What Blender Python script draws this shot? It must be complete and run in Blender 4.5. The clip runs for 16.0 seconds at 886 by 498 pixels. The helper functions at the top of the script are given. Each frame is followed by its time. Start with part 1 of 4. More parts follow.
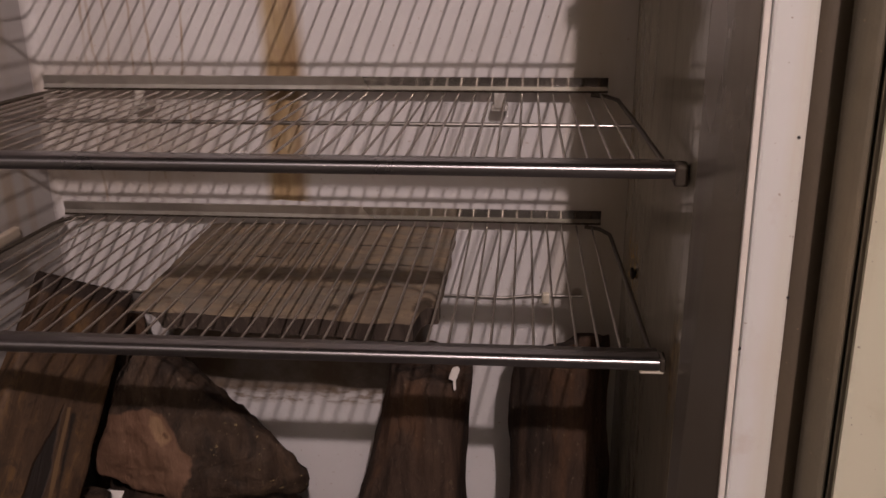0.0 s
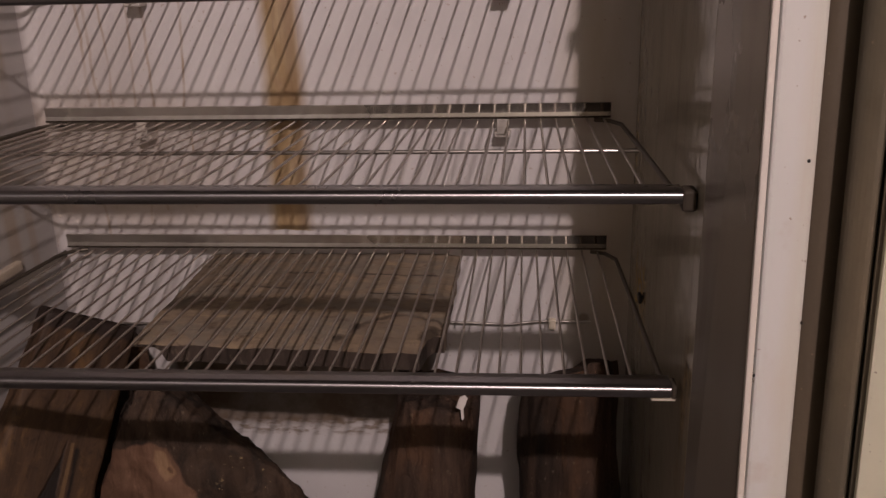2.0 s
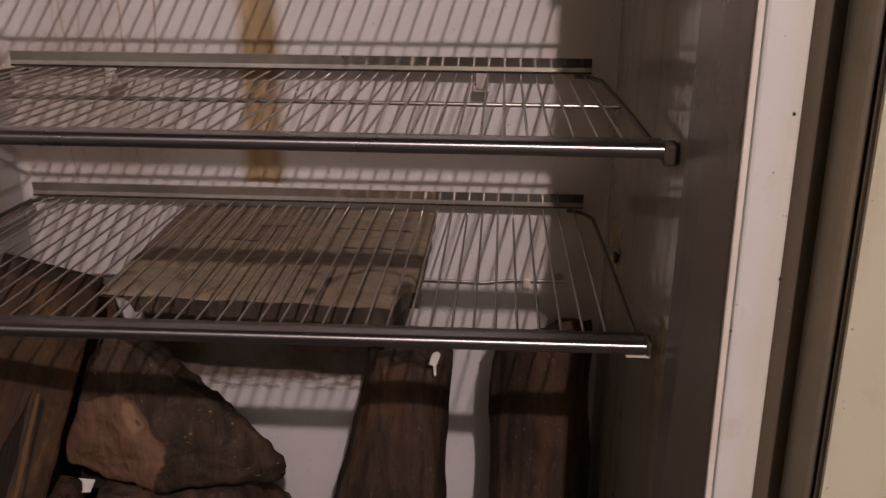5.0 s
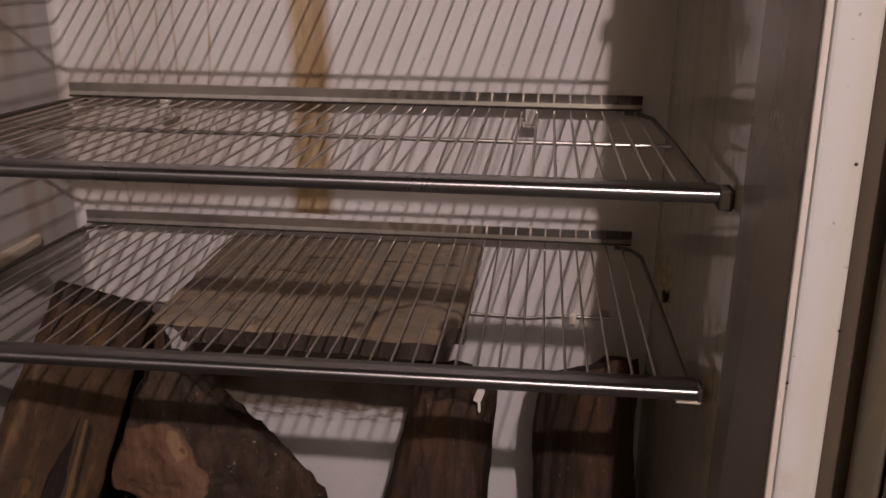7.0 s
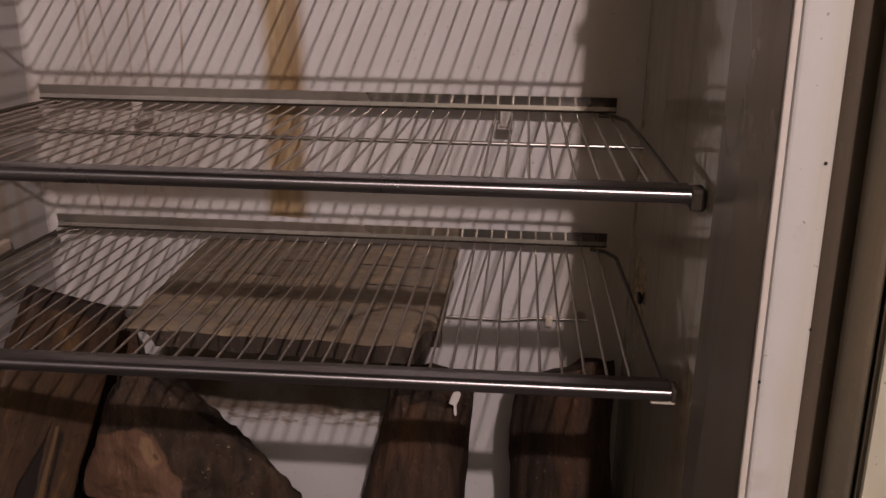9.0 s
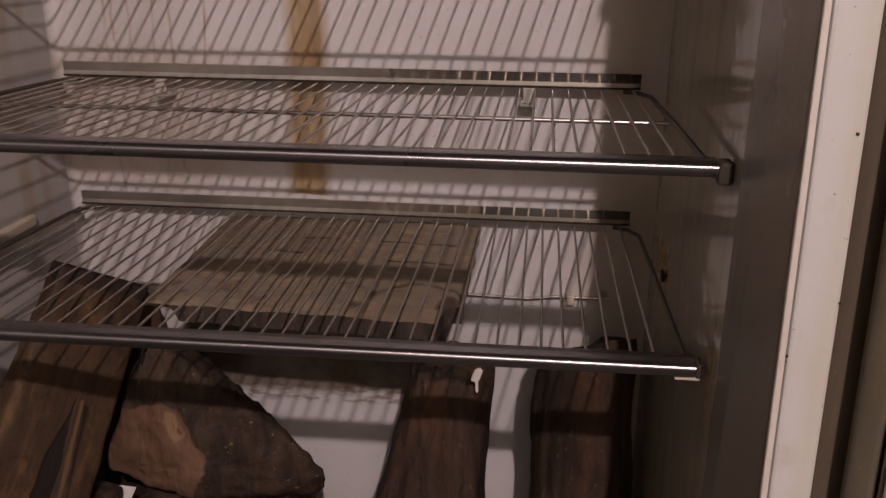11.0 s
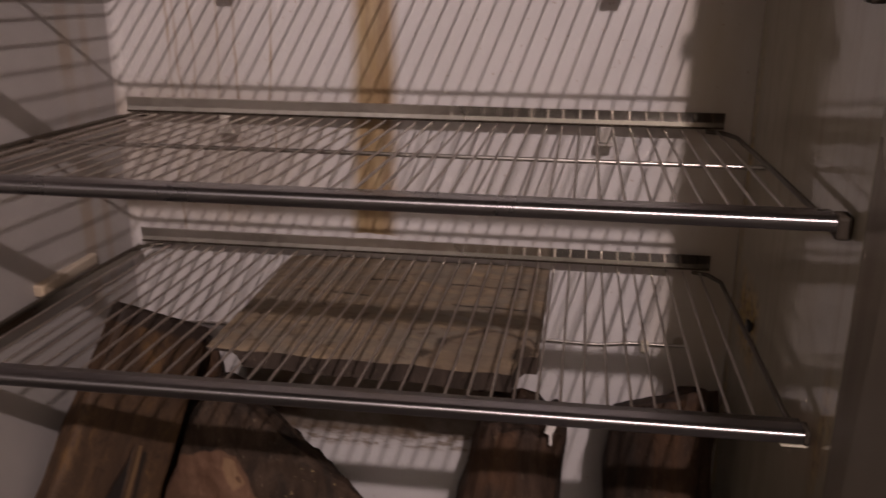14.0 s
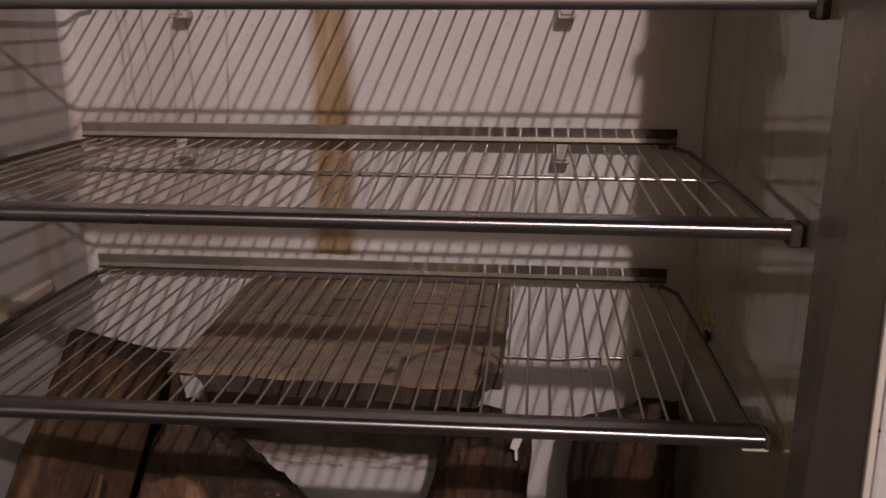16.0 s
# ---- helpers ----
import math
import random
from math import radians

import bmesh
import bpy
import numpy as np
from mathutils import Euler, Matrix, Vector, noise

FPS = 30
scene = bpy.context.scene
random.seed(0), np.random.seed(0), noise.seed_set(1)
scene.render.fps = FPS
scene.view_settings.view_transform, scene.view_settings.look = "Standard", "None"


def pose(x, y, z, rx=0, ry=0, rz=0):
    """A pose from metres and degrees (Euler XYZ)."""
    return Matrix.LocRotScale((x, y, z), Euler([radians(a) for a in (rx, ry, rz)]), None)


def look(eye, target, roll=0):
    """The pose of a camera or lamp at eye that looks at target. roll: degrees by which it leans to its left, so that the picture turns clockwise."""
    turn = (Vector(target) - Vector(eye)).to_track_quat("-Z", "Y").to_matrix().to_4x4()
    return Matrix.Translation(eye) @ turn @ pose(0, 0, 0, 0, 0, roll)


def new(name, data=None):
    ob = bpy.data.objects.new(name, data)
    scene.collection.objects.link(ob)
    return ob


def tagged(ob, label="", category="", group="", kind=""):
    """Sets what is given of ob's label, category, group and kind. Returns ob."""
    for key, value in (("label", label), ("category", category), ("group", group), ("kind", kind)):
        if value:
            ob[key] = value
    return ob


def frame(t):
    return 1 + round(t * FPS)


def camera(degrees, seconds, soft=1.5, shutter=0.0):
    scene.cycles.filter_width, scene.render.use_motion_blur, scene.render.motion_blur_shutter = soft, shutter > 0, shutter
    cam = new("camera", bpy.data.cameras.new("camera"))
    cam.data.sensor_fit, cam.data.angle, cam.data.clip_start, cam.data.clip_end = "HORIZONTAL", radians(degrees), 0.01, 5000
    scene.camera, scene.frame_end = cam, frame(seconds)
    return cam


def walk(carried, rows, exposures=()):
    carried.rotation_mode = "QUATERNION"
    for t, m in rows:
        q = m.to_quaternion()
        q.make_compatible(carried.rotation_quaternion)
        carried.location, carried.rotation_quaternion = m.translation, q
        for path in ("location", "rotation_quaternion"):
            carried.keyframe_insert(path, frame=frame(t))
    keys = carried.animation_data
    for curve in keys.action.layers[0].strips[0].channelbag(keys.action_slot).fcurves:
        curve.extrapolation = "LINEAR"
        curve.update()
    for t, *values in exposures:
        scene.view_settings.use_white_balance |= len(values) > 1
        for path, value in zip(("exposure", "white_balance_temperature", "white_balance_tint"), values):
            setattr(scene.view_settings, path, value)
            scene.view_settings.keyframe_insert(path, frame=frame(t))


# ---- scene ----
cam = camera(52.6, 16.0, soft=1.5, shutter=0.5)
PATH = [
    (0, (0.0891, 0.1270, 1.2403), (-0.0937, 1.9887, 0.5325), -0.66),
    (0.5, (0.0960, 0.1371, 1.2402), (-0.0868, 2.0110, 0.5654), -1.48),
    (1, (0.0869, 0.1452, 1.2411), (-0.1009, 2.0239, 0.5816), -1.52),
    (1.5, (0.0868, 0.1430, 1.2379), (-0.1075, 2.0247, 0.5885), -1.86),
    (2, (0.0844, 0.1353, 1.2417), (-0.1031, 2.0148, 0.5844), -1.63),
    (2.5, (0.0839, 0.1347, 1.2412), (-0.0748, 2.0189, 0.5898), -0.69),
    (3, (0.0788, 0.1417, 1.2349), (-0.0463, 2.0220, 0.5649), -0.70),
    (3.5, (0.0869, 0.1393, 1.2318), (-0.0238, 2.0152, 0.5471), -0.07),
    (4, (0.0856, 0.1400, 1.2278), (-0.0348, 2.0081, 0.5237), -0.13),
    (4.2, (0.0838, 0.1371, 1.2259), (-0.0353, 2.0029, 0.5155), 0.07),
    (6.3, (0.0774, 0.1567, 1.2311), (-0.1052, 2.0037, 0.4860), -0.18),
    (6.5, (0.0674, 0.1514, 1.2404), (-0.1371, 1.9989, 0.5022), -0.18),
    (7, (0.0717, 0.1495, 1.2387), (-0.1445, 2.0170, 0.5563), 0.27),
    (7.5, (0.0752, 0.1492, 1.2383), (-0.1111, 2.0328, 0.5922), 0.39),
    (8, (0.0758, 0.1482, 1.2392), (-0.0958, 2.0340, 0.5956), 0.48),
    (8.5, (0.0771, 0.1480, 1.2360), (-0.0930, 2.0307, 0.5830), 0.54),
    (9, (0.0766, 0.1526, 1.2350), (-0.0948, 2.0284, 0.5628), 0.48),
    (9.5, (0.0738, 0.1552, 1.2337), (-0.1058, 2.0250, 0.5470), 0.37),
    (10, (0.0705, 0.1552, 1.2259), (-0.1289, 2.0162, 0.5208), 0.11),
    (10.2, (0.0763, 0.1577, 1.2254), (-0.1449, 2.0140, 0.5146), -0.06),
    (12.3, (0.0239, 0.1365, 1.2402), (-0.1288, 2.0062, 0.5469), 1.60),
    (12.5, (0.0148, 0.1371, 1.2457), (-0.1137, 2.0086, 0.5524), 1.29),
    (13, (0.0238, 0.1555, 1.2386), (-0.0952, 2.0286, 0.5479), 1.16),
    (13.5, (0.0211, 0.1925, 1.2314), (-0.1087, 2.0661, 0.5439), 1.56),
    (14, (0.0235, 0.1922, 1.2325), (-0.2658, 2.0601, 0.5789), 0.07),
    (14.5, (0.0227, 0.1715, 1.2446), (-0.3453, 2.0404, 0.6349), -1.56),
    (15, (0.0190, 0.1697, 1.2365), (-0.2788, 2.0664, 0.6760), -1.14),
    (15.5, (0.0193, 0.1765, 1.2353), (-0.1998, 2.0794, 0.6600), -0.47),
    (16, (0.0161, 0.1825, 1.2297), (-0.1736, 2.0794, 0.6249), -0.23),
]
walk(cam, [(t, look(eye, target, roll)) for t, eye, target, roll in PATH],
     exposures=[(0.0, 0.07), (1.0, 0.0), (4.0, 0.0), (6.5, 0.12), (7.5, 0.05), (8.3, 0.0), (9.0, -0.02), (10.0, 0.04), (12.5, 0.08), (13.2, 0.10), (14.0, 0.02), (15.0, 0.0), (16.0, -0.08)])

# ---- light: one ceiling bulb, and a faint added ambient fill ----
LAMP = Vector((0.66, -1.80, 3.12))
world = bpy.data.worlds.new("ambient_fill")
scene.world = world
world.use_nodes = True
world.node_tree.nodes["Background"].inputs["Color"].default_value = (1.0, 0.93, 0.9, 1)
world.node_tree.nodes["Background"].inputs["Strength"].default_value = 0.004
bulb_light = bpy.data.lights.new("bulb_light", "POINT")
bulb_light.energy, bulb_light.color, bulb_light.shadow_soft_size = 270.0, (1.0, 0.797, 0.785), 0.034
new("bulb_light", bulb_light).matrix_world = Matrix.Translation(LAMP)
scene.view_settings.exposure = 0.0

# ---- main sizes (metres) ----
XL, XL_FRONT, XR = -0.564, -0.590, 0.220            # inner faces of the side panels
YB, YF = 1.268, 0.726             # back panel, front of the face strip
ZF, ZC = 0.35, 1.62               # cabinet floor and cabinet ceiling
BAR_Y = 0.850


# ---- materials ----
def material(name, base=(0.5, 0.5, 0.5), rough=0.5, metal=0.0, spec=0.5):
    m = bpy.data.materials.new(name)
    m.use_nodes = True
    n = m.node_tree.nodes["Principled BSDF"]
    n.inputs["Base Color"].default_value = (*base, 1)
    n.inputs["Roughness"].default_value = rough
    n.inputs["Metallic"].default_value = metal
    n.inputs["Specular IOR Level"].default_value = spec
    return m


class Web:
    """Short hand for node links."""

    def __init__(self, m):
        self.m, self.t = m, m.node_tree
        self.b = self.t.nodes["Principled BSDF"]
        self.pos = self.node("ShaderNodeTexCoord").outputs["Object"]

    def node(self, kind, **keys):
        n = self.t.nodes.new(kind)
        for k, v in keys.items():
            n.inputs[k.replace("_", " ")].default_value = v
        return n

    def link(self, a, b):
        self.t.links.new(a, b)

    def scaled(self, s, shift=(0, 0, 0)):
        n = self.node("ShaderNodeMapping")
        n.inputs["Scale"].default_value = s
        n.inputs["Location"].default_value = shift
        self.link(self.pos, n.inputs["Vector"])
        return n.outputs[0]

    def noise(self, scale, detail=4.0, rough=0.55, stretch=(1, 1, 1), shift=(0, 0, 0), warp=0.0):
        n = self.node("ShaderNodeTexNoise", Scale=scale, Detail=detail, Roughness=rough, Distortion=warp)
        self.link(self.scaled(stretch, shift), n.inputs["Vector"])
        return n.outputs["Fac"]

    def ramp(self, fac, *stops):
        n = self.node("ShaderNodeValToRGB")
        e = n.color_ramp.elements
        while len(e) < len(stops):
            e.new(0.5)
        for k, (p, c) in zip(e, stops):
            k.position, k.color = p, (*c, 1) if len(c) == 3 else c
        self.link(fac, n.inputs[0])
        return n.outputs["Color"]

    def math(self, op, a, b=None, c=None, clamp=False):
        n = self.t.nodes.new("ShaderNodeMath")
        n.operation, n.use_clamp = op, clamp
        for i, v in enumerate((a, b, c)):
            if v is None:
                continue
            if isinstance(v, (int, float)):
                n.inputs[i].default_value = v
            else:
                self.link(v, n.inputs[i])
        return n.outputs[0]

    def mix(self, fac, a, b, mode="MIX"):
        n = self.t.nodes.new("ShaderNodeMix")
        n.data_type, n.blend_type = "RGBA", mode
        for i, v in ((0, fac), (6, a), (7, b)):
            if isinstance(v, (int, float)):
                n.inputs[i].default_value = v
            elif isinstance(v, tuple):
                n.inputs[i].default_value = (*v, 1)
            else:
                self.link(v, n.inputs[i])
        return n.outputs[2]

    def xyz(self):
        n = self.t.nodes.new("ShaderNodeSeparateXYZ")
        self.link(self.pos, n.inputs[0])
        return n.outputs

    def band(self, v, middle, half, soft):
        """1 within half of middle, fading over soft."""
        d = self.math("ABSOLUTE", self.math("SUBTRACT", v, middle))
        return self.math("DIVIDE", self.math("SUBTRACT", half + soft, d), soft, clamp=True)

    def bump(self, height, strength, distance=0.002):
        n = self.node("ShaderNodeBump", Strength=strength, Distance=distance)
        self.link(height, n.inputs["Height"])
        self.link(n.outputs[0], self.b.inputs["Normal"])

    def colour(self, c):
        self.link(c, self.b.inputs["Base Color"])

    def rough(self, fac, low, high):
        n = self.node("ShaderNodeMapRange")
        n.inputs["To Min"].default_value, n.inputs["To Max"].default_value = low, high
        self.link(fac, n.inputs["Value"])
        self.link(n.outputs[0], self.b.inputs["Roughness"])


def grey_enamel_material():
    """Greyish side wall of the liner with two faint rust runs near the back."""
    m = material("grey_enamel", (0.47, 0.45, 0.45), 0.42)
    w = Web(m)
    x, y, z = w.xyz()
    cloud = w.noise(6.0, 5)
    # base greyer and darker than the back panel's enamel
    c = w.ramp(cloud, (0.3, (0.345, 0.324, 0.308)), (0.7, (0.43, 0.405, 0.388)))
    runs = w.math("MAXIMUM", w.band(y, 1.165, 0.007, 0.010), w.math("MULTIPLY", w.band(y, 1.205, 0.004, 0.008), 0.7))
    patch = w.ramp(w.noise(12.0, 4, stretch=(0.3, 0.3, 1)), (0.35, (0,) * 3), (0.65, (0.5,) * 3))
    w.colour(w.mix(w.math("MULTIPLY", runs, patch), c, (0.29, 0.20, 0.09)))
    w.rough(cloud, 0.36, 0.5)
    w.bump(w.noise(18.0, 3), 0.08, 0.004)
    return m


def enamel_material():
    """White enamelled liner with a broad amber run and thin rust runs."""
    m = material("white_enamel", (0.62, 0.60, 0.59), 0.38)
    w = Web(m)
    x, y, z = w.xyz()
    cloud = w.noise(6.0, 5)
    base = w.ramp(cloud, (0.3, (0.60, 0.575, 0.565)), (0.7, (0.66, 0.64, 0.635)))
    wob = w.math("MULTIPLY", w.math("SUBTRACT", w.noise(9.0, 3, stretch=(0.2, 0.2, 1)), 0.5), 0.012)
    xs = w.math("ADD", x, wob)
    on_back = w.math("GREATER_THAN", y, YB - 0.012)
    # broad run
    grain = w.noise(26.0, 5, 0.6, (1, 1, 0.25))
    drift = w.math("MULTIPLY", w.math("SUBTRACT", z, 1.10), 0.03)
    halfw = w.math("ADD", 0.0265, w.math("MULTIPLY", w.math("SUBTRACT", 1.12, z), 0.008))
    gap = w.math("ABSOLUTE", w.math("SUBTRACT", w.math("SUBTRACT", xs, drift), -0.2275))
    wide = w.math("DIVIDE", w.math("SUBTRACT", w.math("ADD", halfw, 0.006), gap), 0.016, clamp=True)
    ends = w.math("GREATER_THAN", w.math("ADD", z, w.math("MULTIPLY", w.math("SUBTRACT", grain, 0.5), 0.012)), 0.872)
    mask = w.math("MULTIPLY", w.math("MULTIPLY", wide, ends), on_back)
    amber = w.ramp(grain, (0.25, (0.155, 0.080, 0.018)), (0.47, (0.30, 0.183, 0.048)), (0.70, (0.43, 0.300, 0.118)))
    core = w.band(xs, -0.216, 0.003, 0.008)
    amber = w.mix(w.math("MULTIPLY", core, 0.55), amber, (0.20, 0.105, 0.022))
    trickle = w.ramp(w.noise(150.0, 4, 0.6, (1, 1, 0.05), shift=(1, 4, 2)), (0.54, (0,) * 3), (0.66, (0.8,) * 3))
    amber = w.mix(trickle, amber, (0.19, 0.090, 0.020))
    clot = w.ramp(w.noise(22.0, 5, 0.65, (1, 1, 0.5), shift=(6, 0, 2)), (0.54, (0,) * 3), (0.68, (0.65,) * 3))
    amber = w.mix(clot, amber, (0.26, 0.135, 0.032))
    c = w.mix(w.math("MULTIPLY", mask, w.ramp(grain, (0.2, (0.96,) * 3), (0.8, (0.72,) * 3))), base, amber)
    # thin runs
    thin = None
    for px, half, low, amount in ((-0.358, 0.0010, 0.98, 0.95), (-0.404, 0.0011, 0.90, 0.80), (-0.428, 0.0010, 0.88, 0.75),
                                  (-0.478, 0.0012, 0.90, 0.75), (-0.490, 0.0012, 0.86, 0.85), (-0.462, 0.0010, 1.0, 0.65)):
        wave = w.math("MULTIPLY", w.math("SUBTRACT", w.noise(7.0, 4, stretch=(0.01, 0.01, 1), shift=(px * 91, 0, px * 37)), 0.5), 0.03)
        one = w.math("MULTIPLY", w.band(w.math("ADD", x, wave), px, half, half * 1.2), w.math("GREATER_THAN", z, low))
        patch = w.ramp(w.noise(14.0, 4, stretch=(0.3, 0.3, 1), shift=(px * 50, 0, 0)), (0.36, (0.15,) * 3), (0.62, (1,) * 3))
        one = w.math("MULTIPLY", w.math("MULTIPLY", one, patch), amount)
        thin = one if thin is None else w.math("MAXIMUM", thin, one)
    thin = w.math("MULTIPLY", thin, on_back)
    c = w.mix(thin, c, (0.26, 0.148, 0.040))
    haze = w.math("MULTIPLY", w.math("MULTIPLY", w.band(x, -0.50, 0.06, 0.10), on_back), w.ramp(w.noise(8.0, 5, 0.6, (1, 1, 0.45), shift=(3, 0, 5)), (0.30, (0.1,) * 3), (0.65, (0.6,) * 3)))
    c = w.mix(haze, c, (0.46, 0.42, 0.39))
    film = w.math("MULTIPLY", w.math("MULTIPLY", w.band(x, -0.46, 0.09, 0.12), w.band(z, 0.965, 0.065, 0.04)), on_back)
    film = w.math("MULTIPLY", film, w.ramp(w.noise(13.0, 6, 0.65, (1, 1, 0.5), shift=(1, 0, 3)), (0.32, (0.15,) * 3), (0.62, (0.75,) * 3)))
    c = w.mix(film, c, (0.43, 0.365, 0.30))
    # a rusty water line under the wooden slab
    scum = w.math("MULTIPLY", w.band(w.math("ADD", z, w.math("MULTIPLY", w.noise(30, 4, stretch=(1, 1, 0.2)), 0.012)), 0.578, 0.010, 0.008),
                  w.math("MULTIPLY", w.math("LESS_THAN", x, -0.06), on_back))
    c = w.mix(w.math("MULTIPLY", scum, w.ramp(w.noise(75, 4, 0.6, (0.55, 1, 1.6)), (0.46, (0.10,) * 3), (0.60, (0.75,) * 3))), c, (0.17, 0.11, 0.055))
    # the slab's shadow on the back put into the colour, mixed with brown grime
    shade_stain = w.math("MULTIPLY", w.band(x, -0.195, 0.140, 0.02), w.band(z, 0.7025, 0.1165, 0.012))
    shade_stain = w.math("MAXIMUM", shade_stain, w.math("MULTIPLY", w.band(x, -0.30, 0.118, 0.010), w.band(z, 0.636, 0.055, 0.014)))
    shade_stain = w.math("MULTIPLY", w.math("MULTIPLY", shade_stain, on_back), w.ramp(w.noise(16, 5, 0.65), (0.25, (0.65,) * 3), (0.6, (0.95,) * 3)))
    c = w.mix(shade_stain, c, (0.120, 0.080, 0.046))
    spot = w.math("ADD", w.math("POWER", w.math("SUBTRACT", x, 0.161), 2.0), w.math("POWER", w.math("SUBTRACT", z, 0.747), 2.0))
    spot = w.math("MULTIPLY", w.math("DIVIDE", w.math("SUBTRACT", 0.000075, spot), 0.00005, clamp=True), on_back)
    c = w.mix(w.math("MULTIPLY", spot, 0.85), c, (0.06, 0.04, 0.03))
    # the back turns browner towards the side panel, in upright streaks
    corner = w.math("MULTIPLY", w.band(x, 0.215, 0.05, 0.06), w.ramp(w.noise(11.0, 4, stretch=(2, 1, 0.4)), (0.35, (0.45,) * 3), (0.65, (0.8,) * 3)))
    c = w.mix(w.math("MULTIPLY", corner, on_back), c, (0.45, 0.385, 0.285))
    specks = w.ramp(w.noise(150.0, 2), (0.27, (0.5,) * 3), (0.30, (0,) * 3))
    c = w.mix(specks, c, (0.35, 0.25, 0.18))
    w.colour(c)
    w.rough(cloud, 0.30, 0.5)
    w.bump(w.noise(18.0, 3), 0.08, 0.004)
    return m


def steel_material(name, base, low, high, streak=(1, 1, 30), grime=(0.10, 0.07, 0.045), dirt=0.5, relief=0.03):
    m = material(name, base, low, 1.0)
    w = Web(m)
    brushed = w.noise(30.0, 4, 0.6, streak)
    cloud = w.noise(9.0, 5, 0.6)
    dark = tuple(v * 0.8 for v in base)
    c = w.mix(brushed, dark, base)
    stain = w.ramp(cloud, (0.48, (0,) * 3), (0.75, (dirt,) * 3))
    w.colour(w.mix(stain, c, grime))
    w.rough(cloud, low, high)
    if relief:
        w.bump(brushed, relief, 0.001)
    return m


def bar_material():
    """Stainless rail polished round its section, so that highlights run along it."""
    m = steel_material("bar_stainless", (0.32, 0.305, 0.318), 0.25, 0.31, (0.03, 1, 1), dirt=0.2, relief=0.0)
    w = Web(m)
    around = w.t.nodes.new("ShaderNodeTangent")
    around.direction_type, around.axis = "RADIAL", "X"
    w.link(around.outputs[0], w.b.inputs["Tangent"])
    w.b.inputs["Anisotropic"].default_value = 0.75
    w.b.inputs["Anisotropic Rotation"].default_value = 0.25
    return m


def strip_material():
    """Scratched bright steel of the back strips, its shaded end put into the colour."""
    m = steel_material("strip_steel", (0.64, 0.62, 0.57), 0.14, 0.22, (0.05, 1, 1), dirt=0.35, relief=0.0)
    w = Web(m)
    x, y, z = w.xyz()
    clean = w.b.inputs["Base Color"].links[0].from_socket
    edge = w.math("ADD", x, w.math("MULTIPLY", w.math("SUBTRACT", w.noise(60.0, 4), 0.5), 0.03))
    # shade on the right end, painted as a dark brown base
    end_shade = w.math("DIVIDE", w.math("SUBTRACT", edge, 0.136), 0.014, clamp=True)
    dull = w.math("DIVIDE", w.math("SUBTRACT", 0.02, x), 0.26, clamp=True)
    w.rough(w.math("ADD", dull, w.math("MULTIPLY", w.noise(18.0, 5, 0.6), 0.25), clamp=True), 0.05, 0.40)
    w.colour(w.mix(w.math("MULTIPLY", end_shade, 0.95), clean, (0.060, 0.046, 0.032)))
    return m


def side_enamel_material():
    """Dirty glossy side-wall enamel, its shade put into the base, with a rusty patch."""
    m = material("dirty_shaded_enamel", (0.34, 0.30, 0.26), 0.1, 0.0, 0.4)
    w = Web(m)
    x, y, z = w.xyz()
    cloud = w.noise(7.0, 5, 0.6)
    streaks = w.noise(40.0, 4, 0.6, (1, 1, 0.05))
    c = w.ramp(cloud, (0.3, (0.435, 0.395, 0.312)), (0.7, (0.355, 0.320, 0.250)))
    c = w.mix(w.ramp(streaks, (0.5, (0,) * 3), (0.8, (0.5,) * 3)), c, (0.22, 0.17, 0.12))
    rust = w.math("MULTIPLY", w.band(y, 1.165, 0.035, 0.035), w.band(z, 0.828, 0.020, 0.035))
    edge = w.math("MULTIPLY", w.band(y, 1.250, 0.006, 0.014), w.ramp(w.noise(9.0, 3, stretch=(1, 1, 0.6)), (0.4, (0,) * 3), (0.65, (0.7,) * 3)))
    rust = w.math("MULTIPLY", rust, w.ramp(w.noise(40.0, 5, 0.65), (0.34, (0,) * 3), (0.46, (0.90,) * 3)))
    front = w.math("MULTIPLY", w.band(y, 0.835, 0.012, 0.022), w.band(z, 0.835, 0.045, 0.05))
    front = w.math("MULTIPLY", front, w.ramp(w.noise(26.0, 5, 0.65, (1, 1, 0.5), shift=(3, 3, 0)), (0.42, (0,) * 3), (0.64, (0.6,) * 3)))
    rust = w.math("MAXIMUM", w.math("MAXIMUM", rust, edge), front)
    c = w.mix(rust, c, w.ramp(w.noise(90.0, 3), (0.35, (0.16, 0.085, 0.028)), (0.6, (0.60, 0.42, 0.15))))
    w.colour(c)
    w.rough(w.math("MAXIMUM", cloud, rust), 0.05, 0.16)
    w.bump(w.noise(20.0, 3), 0.30, 0.003)
    return m


